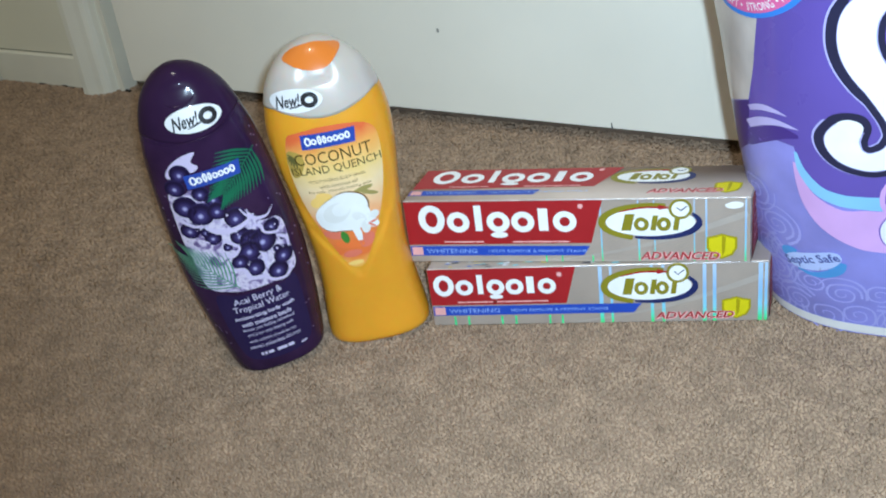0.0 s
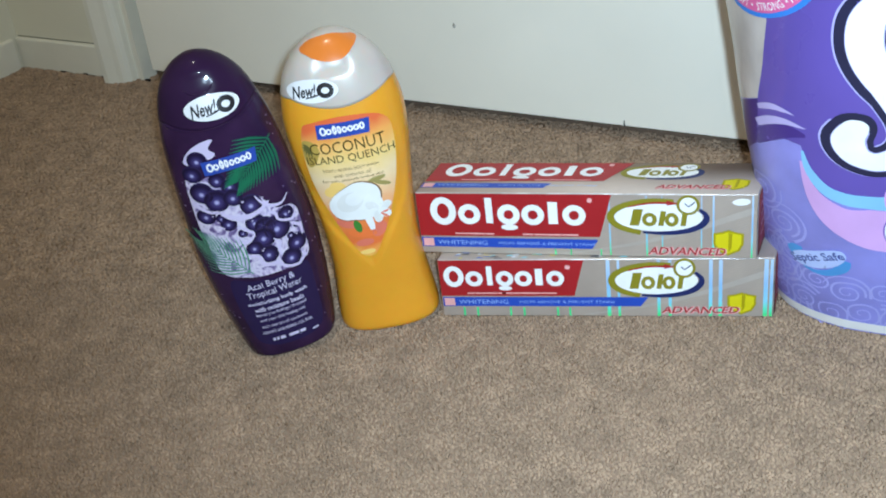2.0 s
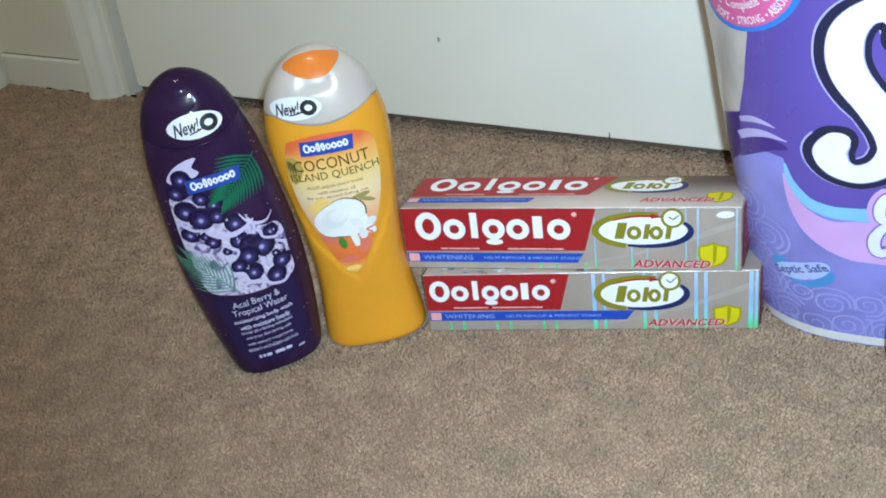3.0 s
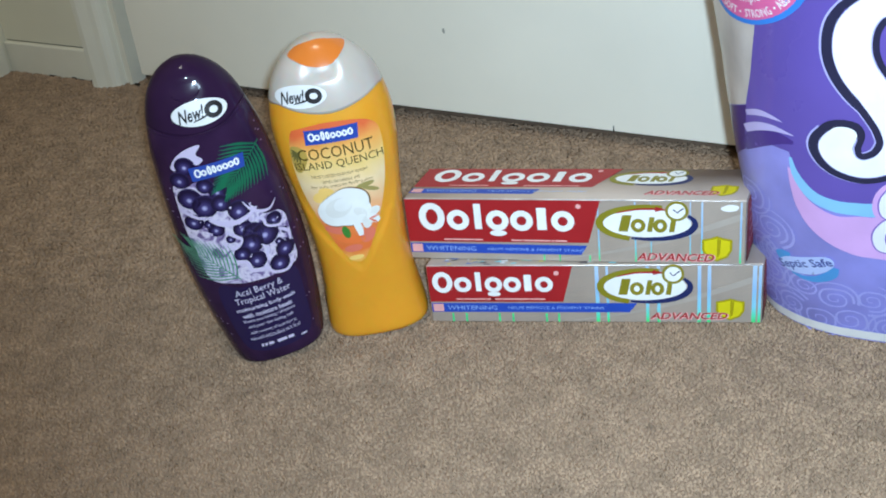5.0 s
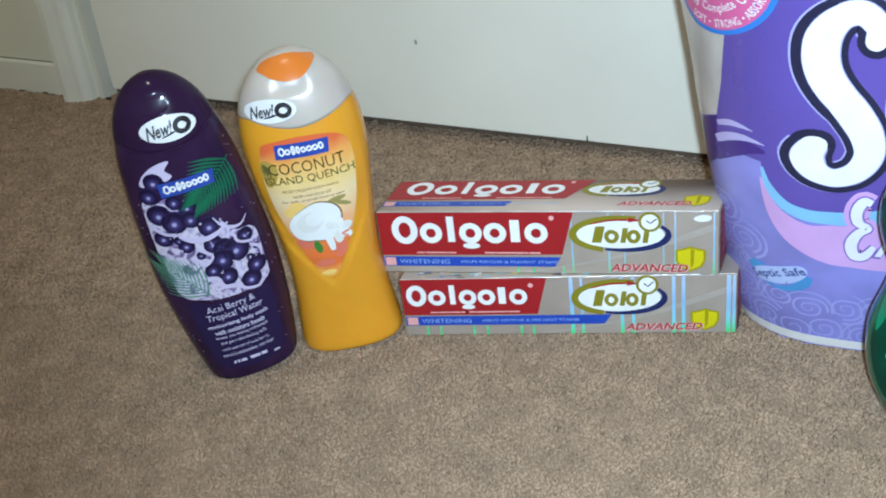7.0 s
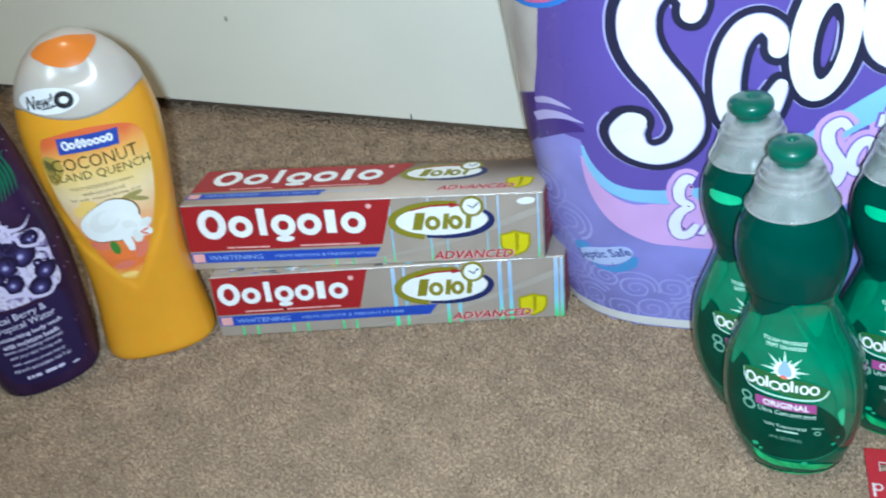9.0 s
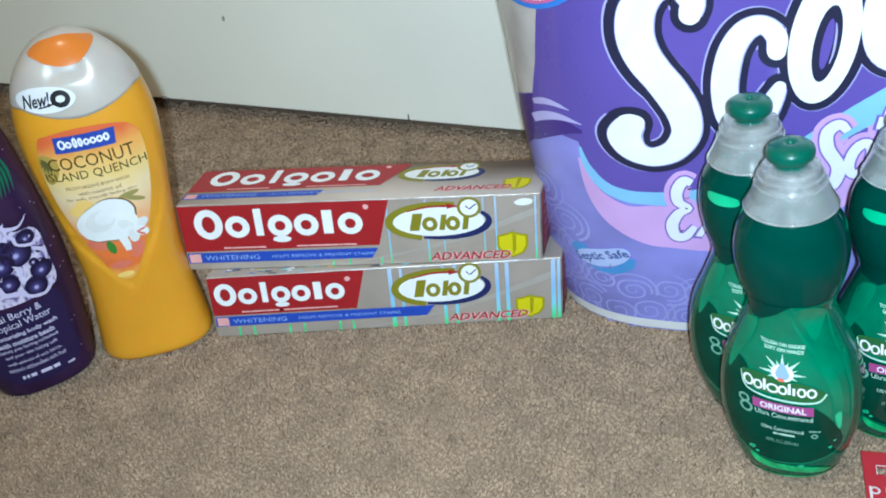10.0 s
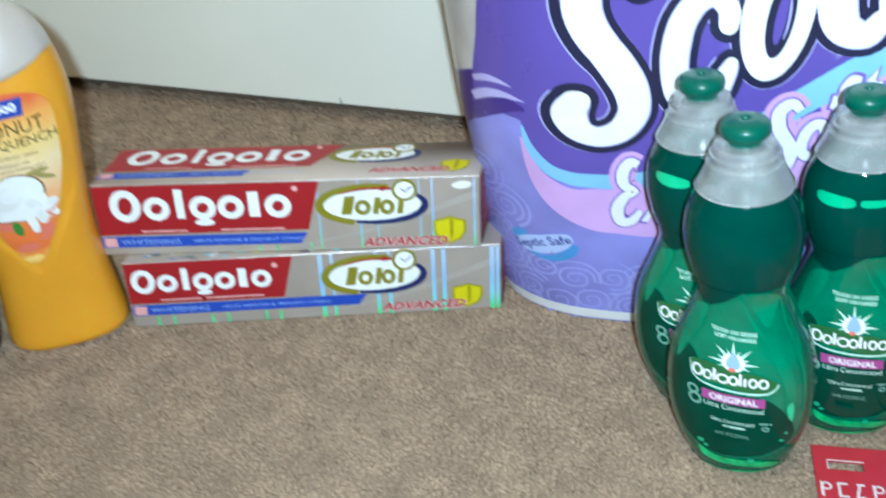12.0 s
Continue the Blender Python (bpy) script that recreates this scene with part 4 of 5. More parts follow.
for body, v, a, b in (("leaves you feeling refreshed", 37.2, -17, 16), ("and your skin feeling soft", 32.8, -15.5, 14), ("with extract of acai berry,", 27.8, -16, 14.5), ("nature's antioxidant rich fruit", 23.6, -17, 16)):
    words("small_print", body, (a + b) / 2, v, b - a, 3.0, pmap, I_PT, pbot, 0.5)
bars("volume_print", -12, 10.5, 16.8, 2.2, pmap, I_PT, pbot, 6, 0.5, 0, 9)
bars("volume_print", 14, 18.5, 14.6, 1.2, pmap, I_PT, pbot, 1, 0.5, 0, 9)
for k in range(130):
    a, z = rnd.uniform(-0.95, 0.95), rnd.uniform(20, 160)
    w = PURPLE.at(z)[0]
    if abs(a) > 0.7:
        patch("bead", oval(a * w, z, 0.45, 0.45, 0, 8), pmap, I_BEAD, pbot, 0.3, 4)

# ---------------------------------------------------------------- tissue package
PK_R, PK_H = 0.06, 0.29
PK_F, PK_D = 0.34, 0.10


def pack(s, z, grow=0.0):
    """A point of the package's skin: s along its round edge and front, z up, in metres of the package's own frame."""
    q = min(max(z, 0), 0.2) / 0.2
    out = 0.03 * (1 - (1 - q) ** 2) + grow
    if z > 0.22:
        out -= 0.035 * ((z - 0.22) / 0.07) ** 2
    if s >= 0:
        p, n = Vector((s, -PK_R)), Vector((0, -1))
    else:
        t = min(-s / PK_R, math.pi / 2)
        n = Vector((-math.sin(t), -math.cos(t)))
        f = min(max((t - 0.75) / 0.8, 0), 1)
        out += f * f * float(np.interp(z, (0.03, 0.09, 0.125, 0.145, 0.165, 0.19, 0.21, 0.25), (0, -0.012, -0.0065, -0.0035, -0.0005, 0.006, 0.011, 0.020)))
        p = n * PK_R
        if -s / PK_R > math.pi / 2:
            p = p + Vector((0, -s - PK_R * math.pi / 2))
    w = 0.0011 * noise.noise((s * 32, z * 24, 0.3)) + 0.00022 * noise.noise((s * 90, z * 60, 2.1))
    p = p + n * (out + w)
    return (p.x, p.y, z)


PACK = pose(0.0474, -0.0141, 0, 0, 0, -16) @ pose(0, PK_R, 0)
tp = thing("tissue_package", PACK, "purple plastic wrapped toilet tissue package standing on carpet", "toilet paper")
ks = list(np.linspace(-0.0942 - PK_D, -0.0943, 8)) + list(np.linspace(-0.094, 0, 26)) + list(np.linspace(0.006, PK_F, 50))
kz = list(np.linspace(0.0, PK_H, 56))


def sheet(name, s0, s1, z0, z1, material, label="", grow=0.0):
    ss = [s0] + [s for s in ks if s0 + 1e-4 < s < s1 - 1e-4] + [s1]
    zz = [z0] + [z for z in kz if z0 + 1e-4 < z < z1 - 1e-4] + [z1]
    verts = [pack(s, z, grow) for z in zz for s in ss]
    n = len(ss)
    return part(name, mesh_of(verts, [(i * n + k, i * n + k + 1, (i + 1) * n + k + 1, (i + 1) * n + k) for i in range(len(zz) - 1) for k in range(n - 1)]), material, tp, label)


sheet("wrap", ks[0], PK_F, 0.0, PK_H, I_WRAP_L, "lilac swirl printed plastic wrap")
edge_ring = [pack(s, PK_H) for s in ks]
back = [(PK_F, PK_D, PK_H), (-PK_R - 0.02, PK_D, PK_H)]
part("top_wrap", mesh_of(edge_ring + back, [tuple(range(len(edge_ring) + 2))]), I_WRAP, tp)
part("back_wrap", block(-PK_R + 0.004, PK_F, PK_D - 0.002, PK_D, 0.0, PK_H - 0.002), I_WRAP, tp)
part("side_wrap", block(PK_F - 0.002, PK_F, -PK_R, PK_D, 0, PK_H - 0.002), I_WRAP, tp)
sheet("paper_foot", -0.088, PK_F - 0.001, 0.0015, 0.0085, I_PAPER, "white roll edge under the wrap", 0.0006)


def on_pack(u, v, h):
    return pack(u / 1000, v / 1000, h / 1000)


patch("clear_side", [(-96, 285), (-42, 285), (-41, 240), (-42, 197), (-44, 171), (-47.5, 149), (-60, 142), (-96, 122)], on_pack, I_CLEAR, tp, 0.35, 5, "clear crinkled wrap over white rolls")
patch("dark_side", [(-96, 121), (-60, 141), (-47, 149), (-47, 143), (-49, 120), (-62, 108), (-96, 88)], on_pack, I_WRAP_D, tp, 0.3, 5)
purple = [(-42, 285), (-41, 240), (-42, 197), (-44, 171), (-47, 149), (-47.5, 138), (-50, 120), (-34, 131), (-25, 130), (-23, 118), (-18, 109), (-10, 103), (0, 100), (12, 98), (30, 99), (55, 106), (80, 118), (110, 138), (150, 168), (200, 190), (330, 200), (330, 285)]
patch("purple_panel", purple, on_pack, I_WRAP, tp, 0.45, 5, "deep purple printed panel")
ribbon("violet_band", [(-50, 122, 3), (-40, 132, 5), (-31, 136.5, 4), (-23, 136.5, 1)], on_pack, I_WRAP_D, tp, 0.52, 5)
I_STREAK = ink("pale_streak_ink", 190, 178, 226, 0.3)
ribbon("white_streak", [(-47, 144.5, 1.4), (-40, 148, 1.8), (-34, 148.6, 1.3), (-28, 147.5, 0.2)], on_pack, I_STREAK, tp, 0.6, 5)
ribbon("white_streak", [(-48, 134, 2.2), (-40, 139.5, 2.4), (-32, 142, 1.8), (-23, 141, 0.2)], on_pack, I_STREAK, tp, 0.6, 5)
# the blue and the pink ribbon sweeping under the mark
blue = [(-24.5, 127, 0.6), (-22, 116, 1.8), (-15.5, 105.8, 3.0), (-7, 101.4, 4.0), (2, 101, 4.2), (13, 101.6, 4.6), (30, 105, 5), (55, 118, 5.4), (78, 137, 6), (100, 156, 6.5), (130, 177, 8), (160, 190, 10)]
ribbon("blue_sweep", blue, on_pack, I_CYAN, tp, 0.62, 6)
pinkb = [(-25, 120, 0.8), (-22.5, 107, 2.2), (-17.5, 96, 5), (-9, 87, 9), (3, 83, 13.5), (15, 82.5, 14.5), (35, 86, 18), (60, 100, 20), (88, 121, 20), (115, 142, 20), (160, 168, 20)]
ribbon("pink_sweep", pinkb, on_pack, I_PINK, tp, 0.55, 6)
# swirl print on the lilac wrap: square-cornered scrolls with looser strokes between
for k in range(48):
    s, z = -88 + (k % 8) * 19 + rnd.uniform(-4, 4) + (k // 8 % 2) * 9, 16 + (k // 8) * 19 + rnd.uniform(-4, 4)
    if s > -32 and z > 54 or s > -42 and z > 84 or z > 106:
        continue
    q, t0, corner = rnd.uniform(8.5, 12), rnd.uniform(0, 6.28), rnd.uniform(0.0, 0.22)
    pts = []
    for j in range(22):
        a = t0 + 0.62 * j
        g = q * (1 - 0.042 * j) * (1 + corner * abs(math.sin(2 * a)))
        pts.append((s + g * math.cos(a), z + g * 0.9 * math.sin(a), 0.75 - 0.02 * j))
    ribbon("swirl", pts, on_pack, I_SWIRL, tp, 0.33 + 0.002 * k, 2)
    ribbon("swirl", [(s + (q + 3) * math.cos(t0 + 0.5 * j), z + (q + 3) * math.sin(t0 + 0.5 * j), 0.9 - 0.1 * j) for j in range(7)], on_pack, I_SWIRL, tp, 0.33 + 0.002 * k, 2)
# the large mark: plain scroll, arc and ring shapes, white with a dark edge
scroll = [(20.5, 206, 5.2), (21, 213, 5.8), (13.5, 220, 6.0), (4, 218, 6.4), (-2, 208.5, 6.6), (-3, 196, 6.8), (-0.3, 185, 7.4), (5.5, 175, 8.2), (13, 165.4, 8.6), (19.4, 154.6, 8.2), (21.2, 143, 7.2), (15.4, 132.4, 6.0), (5, 127.6, 5.2), (-3.6, 130.6, 5.6), (-6.9, 139, 6.0), (-4.4, 147, 5.0)]
arc = [(61, 189, 4.3), (60.5, 196.5, 4.8), (54, 201.8, 4.4), (46.5, 199, 5.2), (41, 190, 5.8), (38.7, 178, 6.2), (38.7, 166, 6.2), (42, 153, 6.0), (50, 148, 5.4), (58, 155, 4.8), (62, 165, 4.2), (64, 171, 3.0)]
loops = [[(u - 3, v, w) for u, v, w in q] for q in ([(113, 236, 6.5), (109, 220, 7.5), (108, 204, 8), (112, 191, 7.6), (122, 188, 6), (128, 196, 4)], [(138, 238, 6.5), (134, 222, 7.5), (133, 206, 8), (137, 193, 7.6), (147, 190, 6), (153, 198, 4)])]
for k, stroke in enumerate((scroll, arc, *loops)):
    ribbon("mark_halo", [(u - 0.5, v + 0.2, w + 4.4) for u, v, w in stroke], on_pack, I_HALO, tp, 0.66 + 0.01 * k, 6)
    ribbon("mark_edge", [(u, v, w + 4.1) for u, v, w in stroke], on_pack, I_OUT, tp, 0.74 + 0.02 * k, 6)
    ribbon("mark_shade", [(u + 0.2, v, w + 0.5) for u, v, w in stroke], on_pack, I_HALO, tp, 0.88 + 0.02 * k, 6)
    ribbon("mark_stroke", stroke, on_pack, I_WHITE, tp, 0.95 + 0.02 * k, 6)
    for u, v, w in (stroke[0], stroke[-1]):
        patch("mark_tip_edge", oval(u, v, w + 4.1, w + 4.1, 0, 20), on_pack, I_OUT, tp, 0.735 + 0.02 * k, 4)
        patch("mark_tip", oval(u, v, w, w, 0, 20), on_pack, I_WHITE, tp, 0.955 + 0.02 * k, 4)
for nm, a, b, mm, hh in (("mark_halo", 20.0, 37.4, I_HALO, 0.72), ("mark_edge", 19.3, 37, I_OUT, 0.90), ("mark_ring", 15.2, 33, I_WHITE, 1.10), ("mark_hole", 5.8, 19, I_OUT, 1.32), ("mark_slit", 2.3, 12.5, I_WRAP, 1.52)):
    patch(nm, oval(81.6 if a > 10 else 83, 196 if a > 10 else 193.5, a, b, -6, 40), on_pack, mm, tp, hh, 5)
ribbon("mark_glint", [(84.8, 184, 0.2), (86.2, 190, 0.5), (86.6, 199, 0.5), (86, 204, 0.2)], on_pack, I_HALO, tp, 1.6, 4)
I_SUBEDGE = ink("violet_edge_ink", 132, 104, 186, 0.3)
I_SUB = ink("pale_white_ink", 236, 234, 244, 0.3)
strokes = ([(25, 113.6, 2.2), (21, 114.6, 2.8), (17.6, 108, 3.0), (18.6, 100.4, 2.8), (24, 97.2, 2.0), (19, 93, 2.6), (15.6, 85, 3.2), (17.6, 77.2, 3.0), (23, 77.6, 2.6), (27.6, 85, 1.6)],
           [(97, 149.6, 2.0), (93, 153, 2.6), (88, 148, 3.0), (89, 139, 3.3), (95, 129, 3.3), (93.5, 119, 3.0), (88, 114.6, 2.6)],
           [(104.5 + 4.6 * math.cos(q) + 1.6 * math.sin(q), 134.5 + 9 * math.sin(q), 2.5) for q in np.linspace(0, 6.0, 12)])
for k, stroke in enumerate(strokes):
    ribbon("soft_text_halo", [(u, v, w + 3.6) for u, v, w in stroke], on_pack, I_PINK, tp, 1.12 + 0.005 * k, 5)
    ribbon("soft_text_edge", [(u, v, w + 0.9) for u, v, w in stroke], on_pack, I_SUBEDGE, tp, 1.22 + 0.005 * k, 5)
    ribbon("soft_text", stroke, on_pack, I_SUB, tp, 1.4, 5)
for body, u, v, w, hh in (("x", 34, 88, 12, 20), ("t", 47, 98, 9, 28), ("r", 58, 102, 9, 22), ("a", 69, 108, 11, 22), ("f", 115, 152, 12, 34), ("t", 125, 158, 10, 30)):
    words("soft_text_edge", body, u, v, w + 3, hh + 3, on_pack, I_SUBEDGE, tp, 1.15, 0.2, 0, bold=0.05)
    words("soft_text", body, u, v, w, hh, on_pack, I_SUB, tp, 1.4, 0.2, 0, bold=0.035)
# septic safe mark
septic_blue = ink("septic_blue_ink", 84, 152, 214)
patch("septic_drop", spline([(-36, 56), (-32, 59), (-27, 58.5), (-29, 54.5), (-34, 51.5)], 4, True), on_pack, septic_blue, tp, 0.7, 4)
ribbon("septic_swoosh", [(-27, 45, 0.6), (-20, 43.6, 1.6), (-13, 45.6, 2.4), (-7, 51, 2.8), (-4.6, 57, 1.4)], on_pack, septic_blue, tp, 0.7, 5)
patch("septic_field", spline([(-34, 50), (-30, 55), (-20, 59.5), (-9, 64), (-5.5, 60), (-9, 53), (-17, 47.4), (-28, 45.6)], 4, True), on_pack, ink("septic_field_ink", 186, 200, 244), tp, 0.75, 4)
words("septic_text", "Septic Safe", -20, 54, 30, 7.4, on_pack, ink("septic_text_ink", 74, 84, 150), tp, 0.95, 0.0, 25, bold=0.02)
# round badge
bc, br = (-52, 231), 34
patch("badge_rim", oval(*bc, br, br, 0, 48), on_pack, I_BADGE_B, tp, 0.8, 5, "round pink and blue badge")
patch("badge_disc", oval(*bc, br - 2.6, br - 2.6, 0, 48), on_pack, I_BADGE, tp, 0.9, 5)
patch("badge_heart", oval(bc[0], bc[1] + 6, 22, 16, 0, 32), on_pack, I_CYAN, tp, 1.0, 5)
for body, wide, turn in (("SOFT", 9.5, -10), ("\u2022", 1.3, 4), ("STRONG", 14.5, 25), ("\u2022", 1.3, 45), ("ABSORBENT", 22, 71)):
    q = radians(turn)
    words("badge_text", body, bc[0] + 28 * math.sin(q), bc[1] - 28 * math.cos(q), wide, 1.3 if wide < 2 else 4.2, on_pack, I_WHITE, tp, 1.1, 0, turn, 28, 0.01)
for body, wide, turn in (("The", 7.5, -26), ("Complete", 20.5, 20), ("Clean", 12, 72)):
    q = radians(turn)
    words("badge_text", body, bc[0] + 20.5 * math.sin(q), bc[1] - 20.5 * math.cos(q), wide, 6.4, on_pack, I_WHITE, tp, 1.1, 0, turn, 20.5, 0.01)

# ---------------------------------------------------------------- dish soap bottles
SOAP = Form([(0, 17.5, 15, 2.2), (1.2, 21.5, 18.5, 2.2), (5, 24.2, 21, 2.2), (15, 28, 24, 2.2), (30, 32.3, 25, 2.2), (47, 33.4, 24.5, 2.2), (65, 31.2, 23, 2.15), (81, 24.7, 20.5, 2.1), (94, 19.9, 18.8, 2), (101, 20.5, 19, 2), (111, 23.6, 21, 2),
             (123.4, 25.4, 23, 2), (135.5, 24, 22, 2), (143, 20.6, 20, 2), (147, 18.2, 18, 2), (153, 13.7, 14, 2)])
COLLAR = Form([(146.5, 20.2, 19.9, 2), (148, 19.9, 19.6, 2), (153, 17.4, 17.2, 2), (157.5, 15.6, 15.6, 2), (158.2, 15.2, 15.2, 2), (159.4, 14.2, 14.2, 2), (161.5, 14.0, 14.0, 2), (162.2, 13.2, 13.2, 2), (165, 12.8, 12.8, 2), (166, 11.5, 11.5, 2), (166.4, 4, 4, 2)])
NOZZLE = Form([(164, 7.2, 7.2, 2), (166.8, 7.0, 7.0, 2), (168.5, 7.6, 7.6, 2), (169.6, 9.6, 9.6, 2), (171.5, 10.3, 10.3, 2), (174, 10.0, 10.0, 2), (175.6, 8.4, 8.4, 2), (176.4, 5.6, 5.6, 2), (176.6, 3, 3, 2), (176.2, 1.6, 1.6, 2), (175.4, 1.2, 1.2, 2), (175.3, 0.2, 0.2, 2)], 3)


def soap_bottle(m, label):
    b = thing("dish_soap_bottle", m, label, "bottle", "dish soap bottles")
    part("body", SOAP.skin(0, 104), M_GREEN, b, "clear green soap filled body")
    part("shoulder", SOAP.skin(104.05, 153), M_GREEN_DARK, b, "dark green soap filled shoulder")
    collar = part("collar", COLLAR.skin(caps=False), M_FROST, b, "frosted clear collar")
    for z, r in ((147, 20.3), (158.2, 15.5), (162, 14.1)):
        part("collar_rib", Form([(z - 0.6, r - 0.5, r - 0.5, 2), (z, r + 0.25, r + 0.25, 2), (z + 0.6, r - 0.5, r - 0.5, 2)], 3).skin(caps=False), M_FROST, collar)
    part("neck", Form([(153, 9.5, 9.5, 2), (164, 9.0, 9.0, 2)]).skin(), M_FROST, b)
    part("push_cap", NOZZLE.skin(), M_GREEN_CAP, b, "green push-pull cap")
    to = SOAP.map()
    # shrink label: its pointed leaf edges, print and foot
    lift = lambda u, v, h: to(u - 1.8, v * 0.985 - 0.11 * u, h)
    patch("label_field", spline([(-19, 91), (-12.5, 95), (0, 103.5), (10, 103.8), (17, 99), (20, 88), (25.5, 74), (28.5, 58), (28.5, 38), (24, 24), (14, 17), (0, 15), (-14, 17), (-24, 24), (-28.5, 38), (-28.5, 58), (-24, 78)], 4, True), to, I_EMERALD, b, 0.25, 3, "emerald green clear label")
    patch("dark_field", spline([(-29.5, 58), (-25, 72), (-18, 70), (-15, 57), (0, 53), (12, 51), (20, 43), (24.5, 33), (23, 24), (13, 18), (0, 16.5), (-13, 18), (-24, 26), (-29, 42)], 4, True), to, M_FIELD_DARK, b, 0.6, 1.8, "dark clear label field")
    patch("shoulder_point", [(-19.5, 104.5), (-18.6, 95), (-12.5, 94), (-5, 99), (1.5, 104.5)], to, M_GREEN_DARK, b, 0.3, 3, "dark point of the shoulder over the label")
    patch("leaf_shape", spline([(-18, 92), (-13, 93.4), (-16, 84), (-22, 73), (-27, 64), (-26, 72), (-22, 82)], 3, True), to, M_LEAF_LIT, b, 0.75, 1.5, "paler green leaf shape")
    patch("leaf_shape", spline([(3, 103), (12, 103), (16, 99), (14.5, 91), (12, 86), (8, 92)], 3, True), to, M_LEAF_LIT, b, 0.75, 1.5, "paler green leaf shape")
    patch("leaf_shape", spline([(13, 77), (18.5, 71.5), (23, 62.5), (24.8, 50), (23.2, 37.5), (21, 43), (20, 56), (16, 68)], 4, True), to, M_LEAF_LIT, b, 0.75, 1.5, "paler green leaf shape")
    # the leaf's glint and the edge highlights, drawn in lighter greens
    patch("leaf_tip_glint", spline([(21.4, 45), (24, 47), (24.2, 40), (23.2, 37)], 4, True), to, M_GLINT_GREEN, b, 0.95, 1.5)
    ribbon("label_edge_highlight", [(0, 103.2, 0.3), (5, 91, 0.6), (12.5, 79, 0.7), (19.5, 71.5, 0.4)], to, M_LEAF_LIT, b, 0.85, 6)
    ribbon("label_edge_highlight", [(16, 99, 0.2), (19, 86, 0.5), (24.5, 72, 0.6), (28.2, 56, 0.6), (28.4, 40, 0.4)], to, M_LEAF_LIT, b, 0.85, 6)
    for k in range(11):
        a = radians(-20 + 22 * k)
        q = 11 if k % 2 else 7.5
        patch("burst_ray", [(-1.4 * math.sin(a), 70 + 1.4 * math.cos(a)), (1.4 * math.sin(a), 70 - 1.4 * math.cos(a)), (q * math.cos(a), 70 + q * math.sin(a))], lift, I_GLOW, b, 0.66, 9)
    patch("burst", oval(0, 70.6, 5, 4.6, 0, 20), lift, I_WHITE, b, 0.68, 4)
    patch("drop", spline([(0, 76), (2.8, 71.4), (2.8, 68.6), (0, 67), (-2.8, 68.6), (-2.8, 71.4)], 4, True), lift, I_PALEBLUE, b, 0.74, 4)
    patch("drop_heart", oval(-0.6, 67, 1.6, 1.1, 0, 10), lift, I_FLOWER, b, 0.8, 4)
    patch("mark_field", spline([(-19, 66), (-10, 68), (0, 66.5), (10, 66), (19, 62), (18, 57), (8, 56), (-4, 58), (-14, 59)], 4, True), lift, ink("mark_field_green_ink", 40, 100, 54), b, 0.7, 4)
    for u, w, k in ((-15.5, 2.0, 1.5), (-11, 1.7, 1.0), (-8, 0.5, 1.7), (-4.3, 2.4, 1.0), (0.2, 1.7, 1.0), (3.2, 0.5, 1.7), (5.2, 0.5, 1.1), (8.6, 1.6, 1.0), (13, 1.8, 1.0)):
        if w < 1:
            patch("mark_bar", rect(u - 0.6, u + 0.6, 59.6, 59.6 + 3.6 * k), lift, I_WHITE, b, 0.85, 9)
        else:
            ribbon("mark_ring", ring(u, 61.6 + (k - 1) * 1.4, w, 2.1 * k ** 0.5, 0.5, 0, 8), lift, I_WHITE, b, 0.85, 3, True)
    ribbon("mark_line", [(-19, 65.5, 0.2), (-16, 57.5, 0.4), (0, 55.6, 0.5), (15, 56.5, 0.5), (19.5, 61.5, 0.3)], lift, I_GLOW, b, 0.8, 4)
    words("tough_text", "TOUGH ON GREASE", 0, 85.6, 19.5, 2.0, lift, I_GLOW, b, 0.8, bold=0.02)
    words("tough_text", "SOFT ON HANDS", 0.5, 82.8, 17.5, 2.0, lift, I_GLOW, b, 0.8, bold=0.02)
    patch("magenta_band", rect(-13.5, 14, 48.4, 53.4), lift, I_MAGENTA, b, 0.7, 3, "magenta label band")
    words("original_text", "ORIGINAL", 0.4, 50.9, 21, 3.4, lift, I_WHITE, b, 0.85, bold=0.02)
    words("ultra_text", "Ultra Concentrated", 0.6, 46.4, 26, 2.8, lift, I_GLOW, b, 0.8)
    words("ultra_text", "Ultra Concentrated", 0, 38.4, 19, 2.2, lift, I_GLOW, b, 0.8)
    bars("small_print", -4, 6, 35.4, 1.0, lift, I_GLOW, b, 3, 0.8, 0, 4)
    words("volume_text", "10 FL OZ (295mL)", 0, 30.4, 14.5, 2.8, lift, I_DIM, b, 0.8)
    ribbon("recycle_mark", ring(14.5, 36.5, 1.2, 1.1, 0.35, 0, 8), lift, I_DIM, b, 0.8, 3, True)
    bars("small_print", 12, 17.5, 39.4, 0.9, lift, I_DIM, b, 2, 0.8, 0, 6)
    ribbon("concentration_mark", ring(-17.6, 51, 2.1, 2.0, 0.5, 0, 8), lift, I_DIM, b, 0.8, 3, True)
    ribbon("concentration_mark", ring(-16.6, 46.4, 2.5, 2.5, 0.55, 0, 8), lift, I_DIM, b, 0.8, 3, True)
    # light gathered in the thick base, with its glints, put into the colour
    part("foot", SOAP.skin(0.3, 4.5, 48, 0.3, False), M_BASE_GLOW, b, "base rim painted bright with refracted light")
    patch("foot_glow", spline([(-17, 18.6), (-10, 15.6), (0, 14.4), (9, 13.6), (17, 11), (20, 7), (12, 8), (2, 9.6), (-8, 10.4), (-15, 13)], 4, True), to, M_BASE_GLOW, b, 0.6, 1.5, "bright green light painted on the thick base")
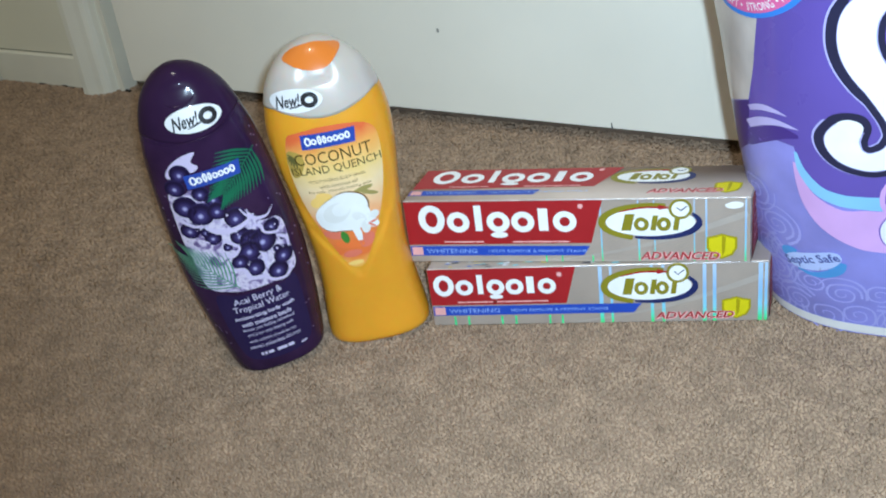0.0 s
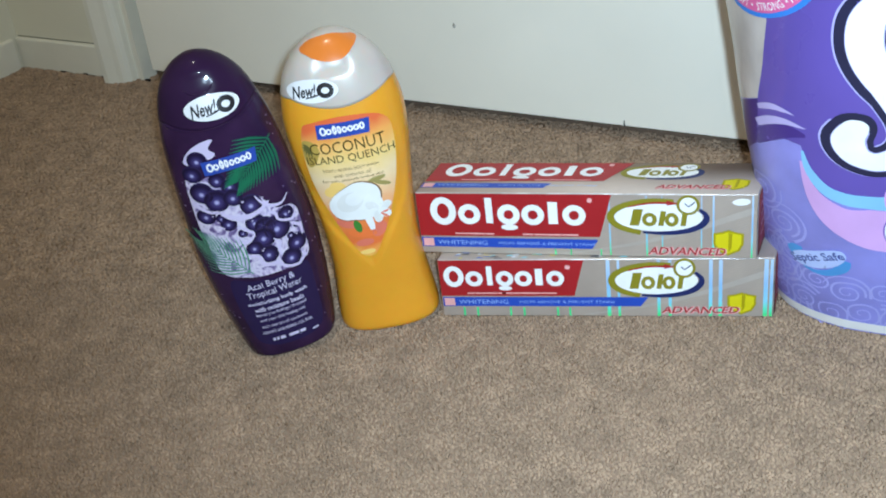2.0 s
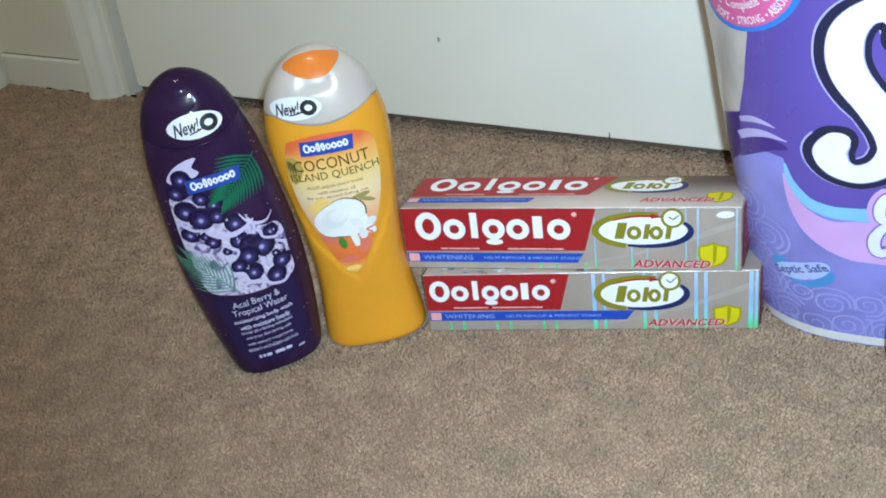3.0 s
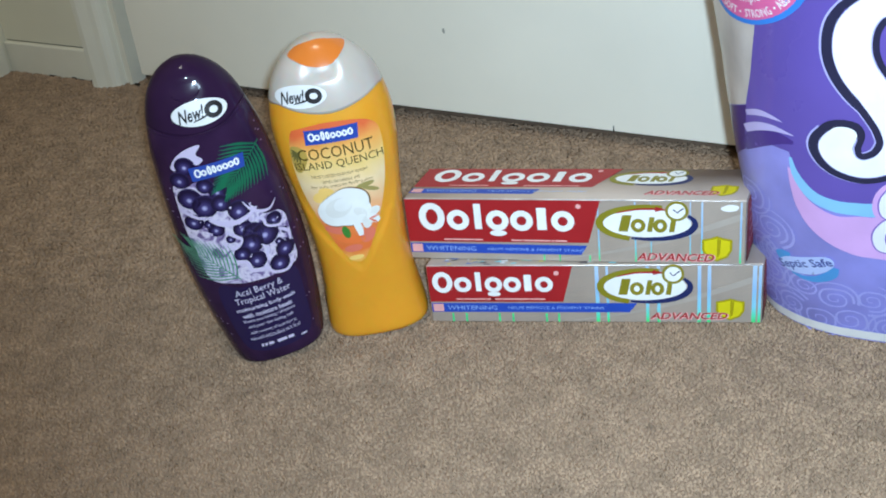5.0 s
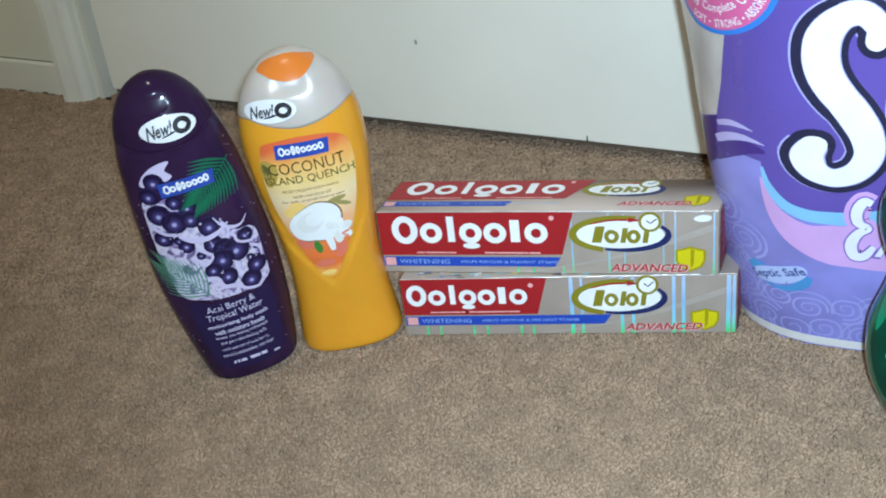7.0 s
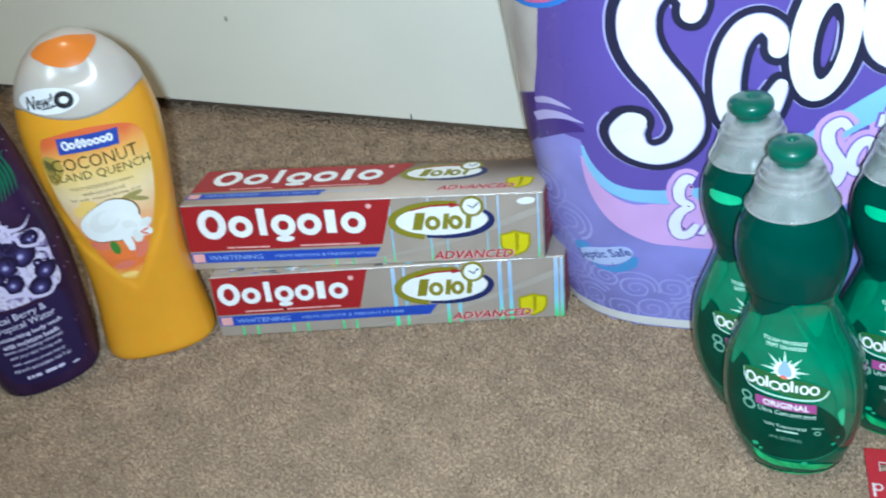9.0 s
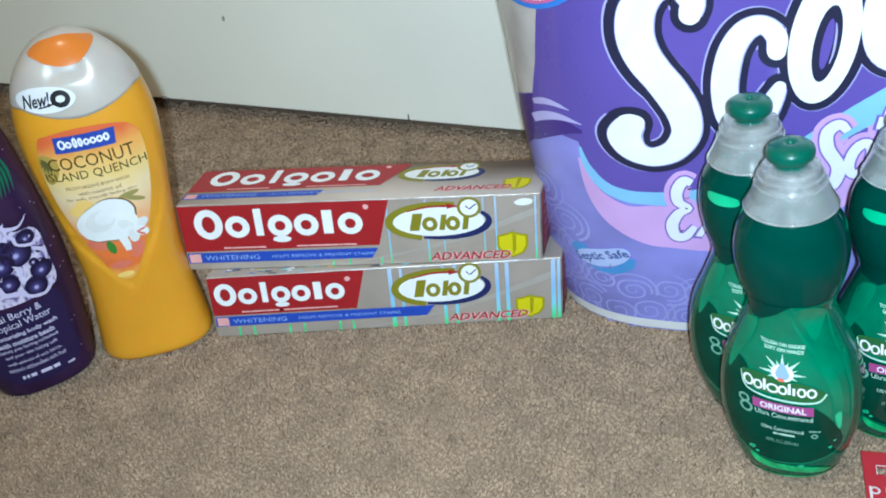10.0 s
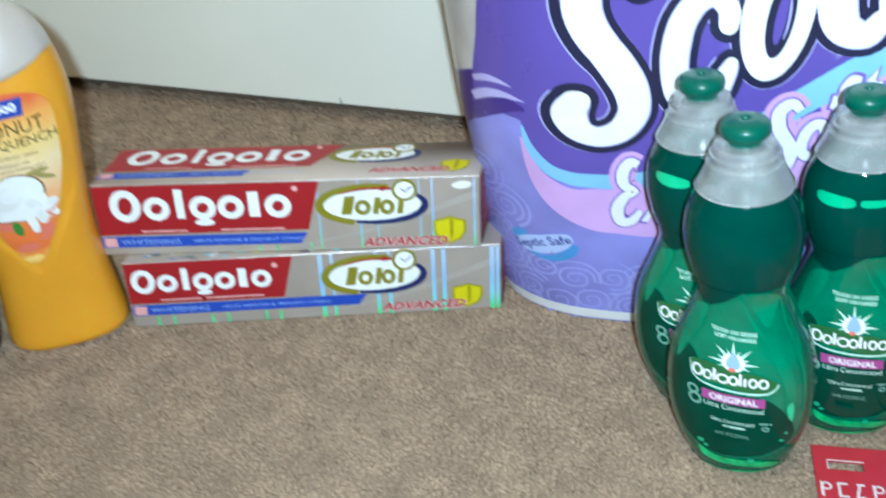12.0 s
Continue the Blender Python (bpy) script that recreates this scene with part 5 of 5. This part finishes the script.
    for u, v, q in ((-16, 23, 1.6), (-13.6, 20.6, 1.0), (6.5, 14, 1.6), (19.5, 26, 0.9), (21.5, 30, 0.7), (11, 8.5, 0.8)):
        patch("base_glint", oval(u, v, q, q * 0.8, 20, 10), to, M_GLINT_GREEN, b, 0.6, 2)
    return b


def stood(x, y, yaw, lean):
    return Matrix.Translation((x, y, 0.0)) @ pose(0, 0, 0, 0, lean, 0) @ pose(0, 0, 0, 0, 0, yaw)


soap = soap_bottle(stood(0.1045, -0.1276, -20, -5.4), "green dish soap bottle with frosted collar and push cap")
for spot in ((0.098, -0.081), (0.163, -0.1055)):
    twin = copy_thing(soap, stood(*spot, -14, -5.4))
    tagged(twin, "green dish soap bottle with refracted light painted on its shoulder")
    # the LED refracted in the shoulder, put in as pale green patches
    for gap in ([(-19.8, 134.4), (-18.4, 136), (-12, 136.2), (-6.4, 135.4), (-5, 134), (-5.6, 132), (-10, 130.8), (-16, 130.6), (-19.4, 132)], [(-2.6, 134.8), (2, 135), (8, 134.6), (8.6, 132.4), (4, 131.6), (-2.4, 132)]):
        patch("refraction_patch", spline(gap, 4, True), SOAP.map(), M_GLINT_GREEN, twin, 0.3, 2, "refracted light painted pale green")


# ---------------------------------------------------------------- red cards
def card(m, label):
    c = thing("blister_card", m, label, "packaging card", "red cards on the carpet")
    out = [(0, 0), (0.046, 0), (0.046, -0.12), (0, -0.12)]
    hole = [(0.0065, -0.010), (0.0225, -0.010), (0.0225, -0.0155), (0.0065, -0.0155)]
    verts = [(x, y, z) for z in (0.0, 0.0008) for x, y in out + hole]
    faces = []
    for i in range(4):
        j = (i + 1) % 4
        faces += [(i, j, 4 + j, 4 + i), (8 + i, 12 + i, 12 + j, 8 + j), (i, 8 + i, 8 + j, j), (4 + i, 4 + j, 12 + j, 12 + i)]
    bm = mesh_of(verts, faces)
    bmesh.ops.recalc_face_normals(bm, faces=bm.faces[:])
    part("board", bm, M_CARD, c, "red printed card with a hang slot", False)
    flat = lambda u, v, h: (u / 1000, v / 1000, 0.0008 + h / 1000)
    ribbon("slot_rim", [(6.2, -15.8, 0.3), (6.2, -9.7, 0.35), (22.8, -9.7, 0.35)], flat, M_CARD_EDGE, c, 0.3, 1)
    for k, u in enumerate((4, 11.5, 19, 27, 34, 41)):
        patch("mark_bar", rect(u - 2.4, u - 1.2, -33, -24, 0.0 if k % 3 < 2 else 2.0), flat, M_CARD_EDGE, c, 0.25, 20)
        if k % 3 == 0:
            ribbon("mark_ring", ring(u + 0.2, -26.6, 1.9, 2.0, 0.5, 0, 8), flat, M_CARD_EDGE, c, 0.28, 3, True)
        else:
            patch("mark_bar", rect(u - 1.4, u + 2.2, -25.2, -24, 0), flat, M_CARD_EDGE, c, 0.28, 20)
            patch("mark_bar", rect(u - 1.4, u + 2.2, -33, -31.8, 0), flat, M_CARD_EDGE, c, 0.28, 20)
    bars("small_print", 2, 30, -38, 2.0, flat, M_CARD_EDGE, c, 4, 0.3)
    return c


cd = card(pose(0.1365, -0.1335, 0.0035, 2.0, 0, -12), "red glossy retail card with hang slot lying on carpet")
copy_thing(cd, pose(0.1830, -0.1434, 0.0045, 2.0, 0, -12))
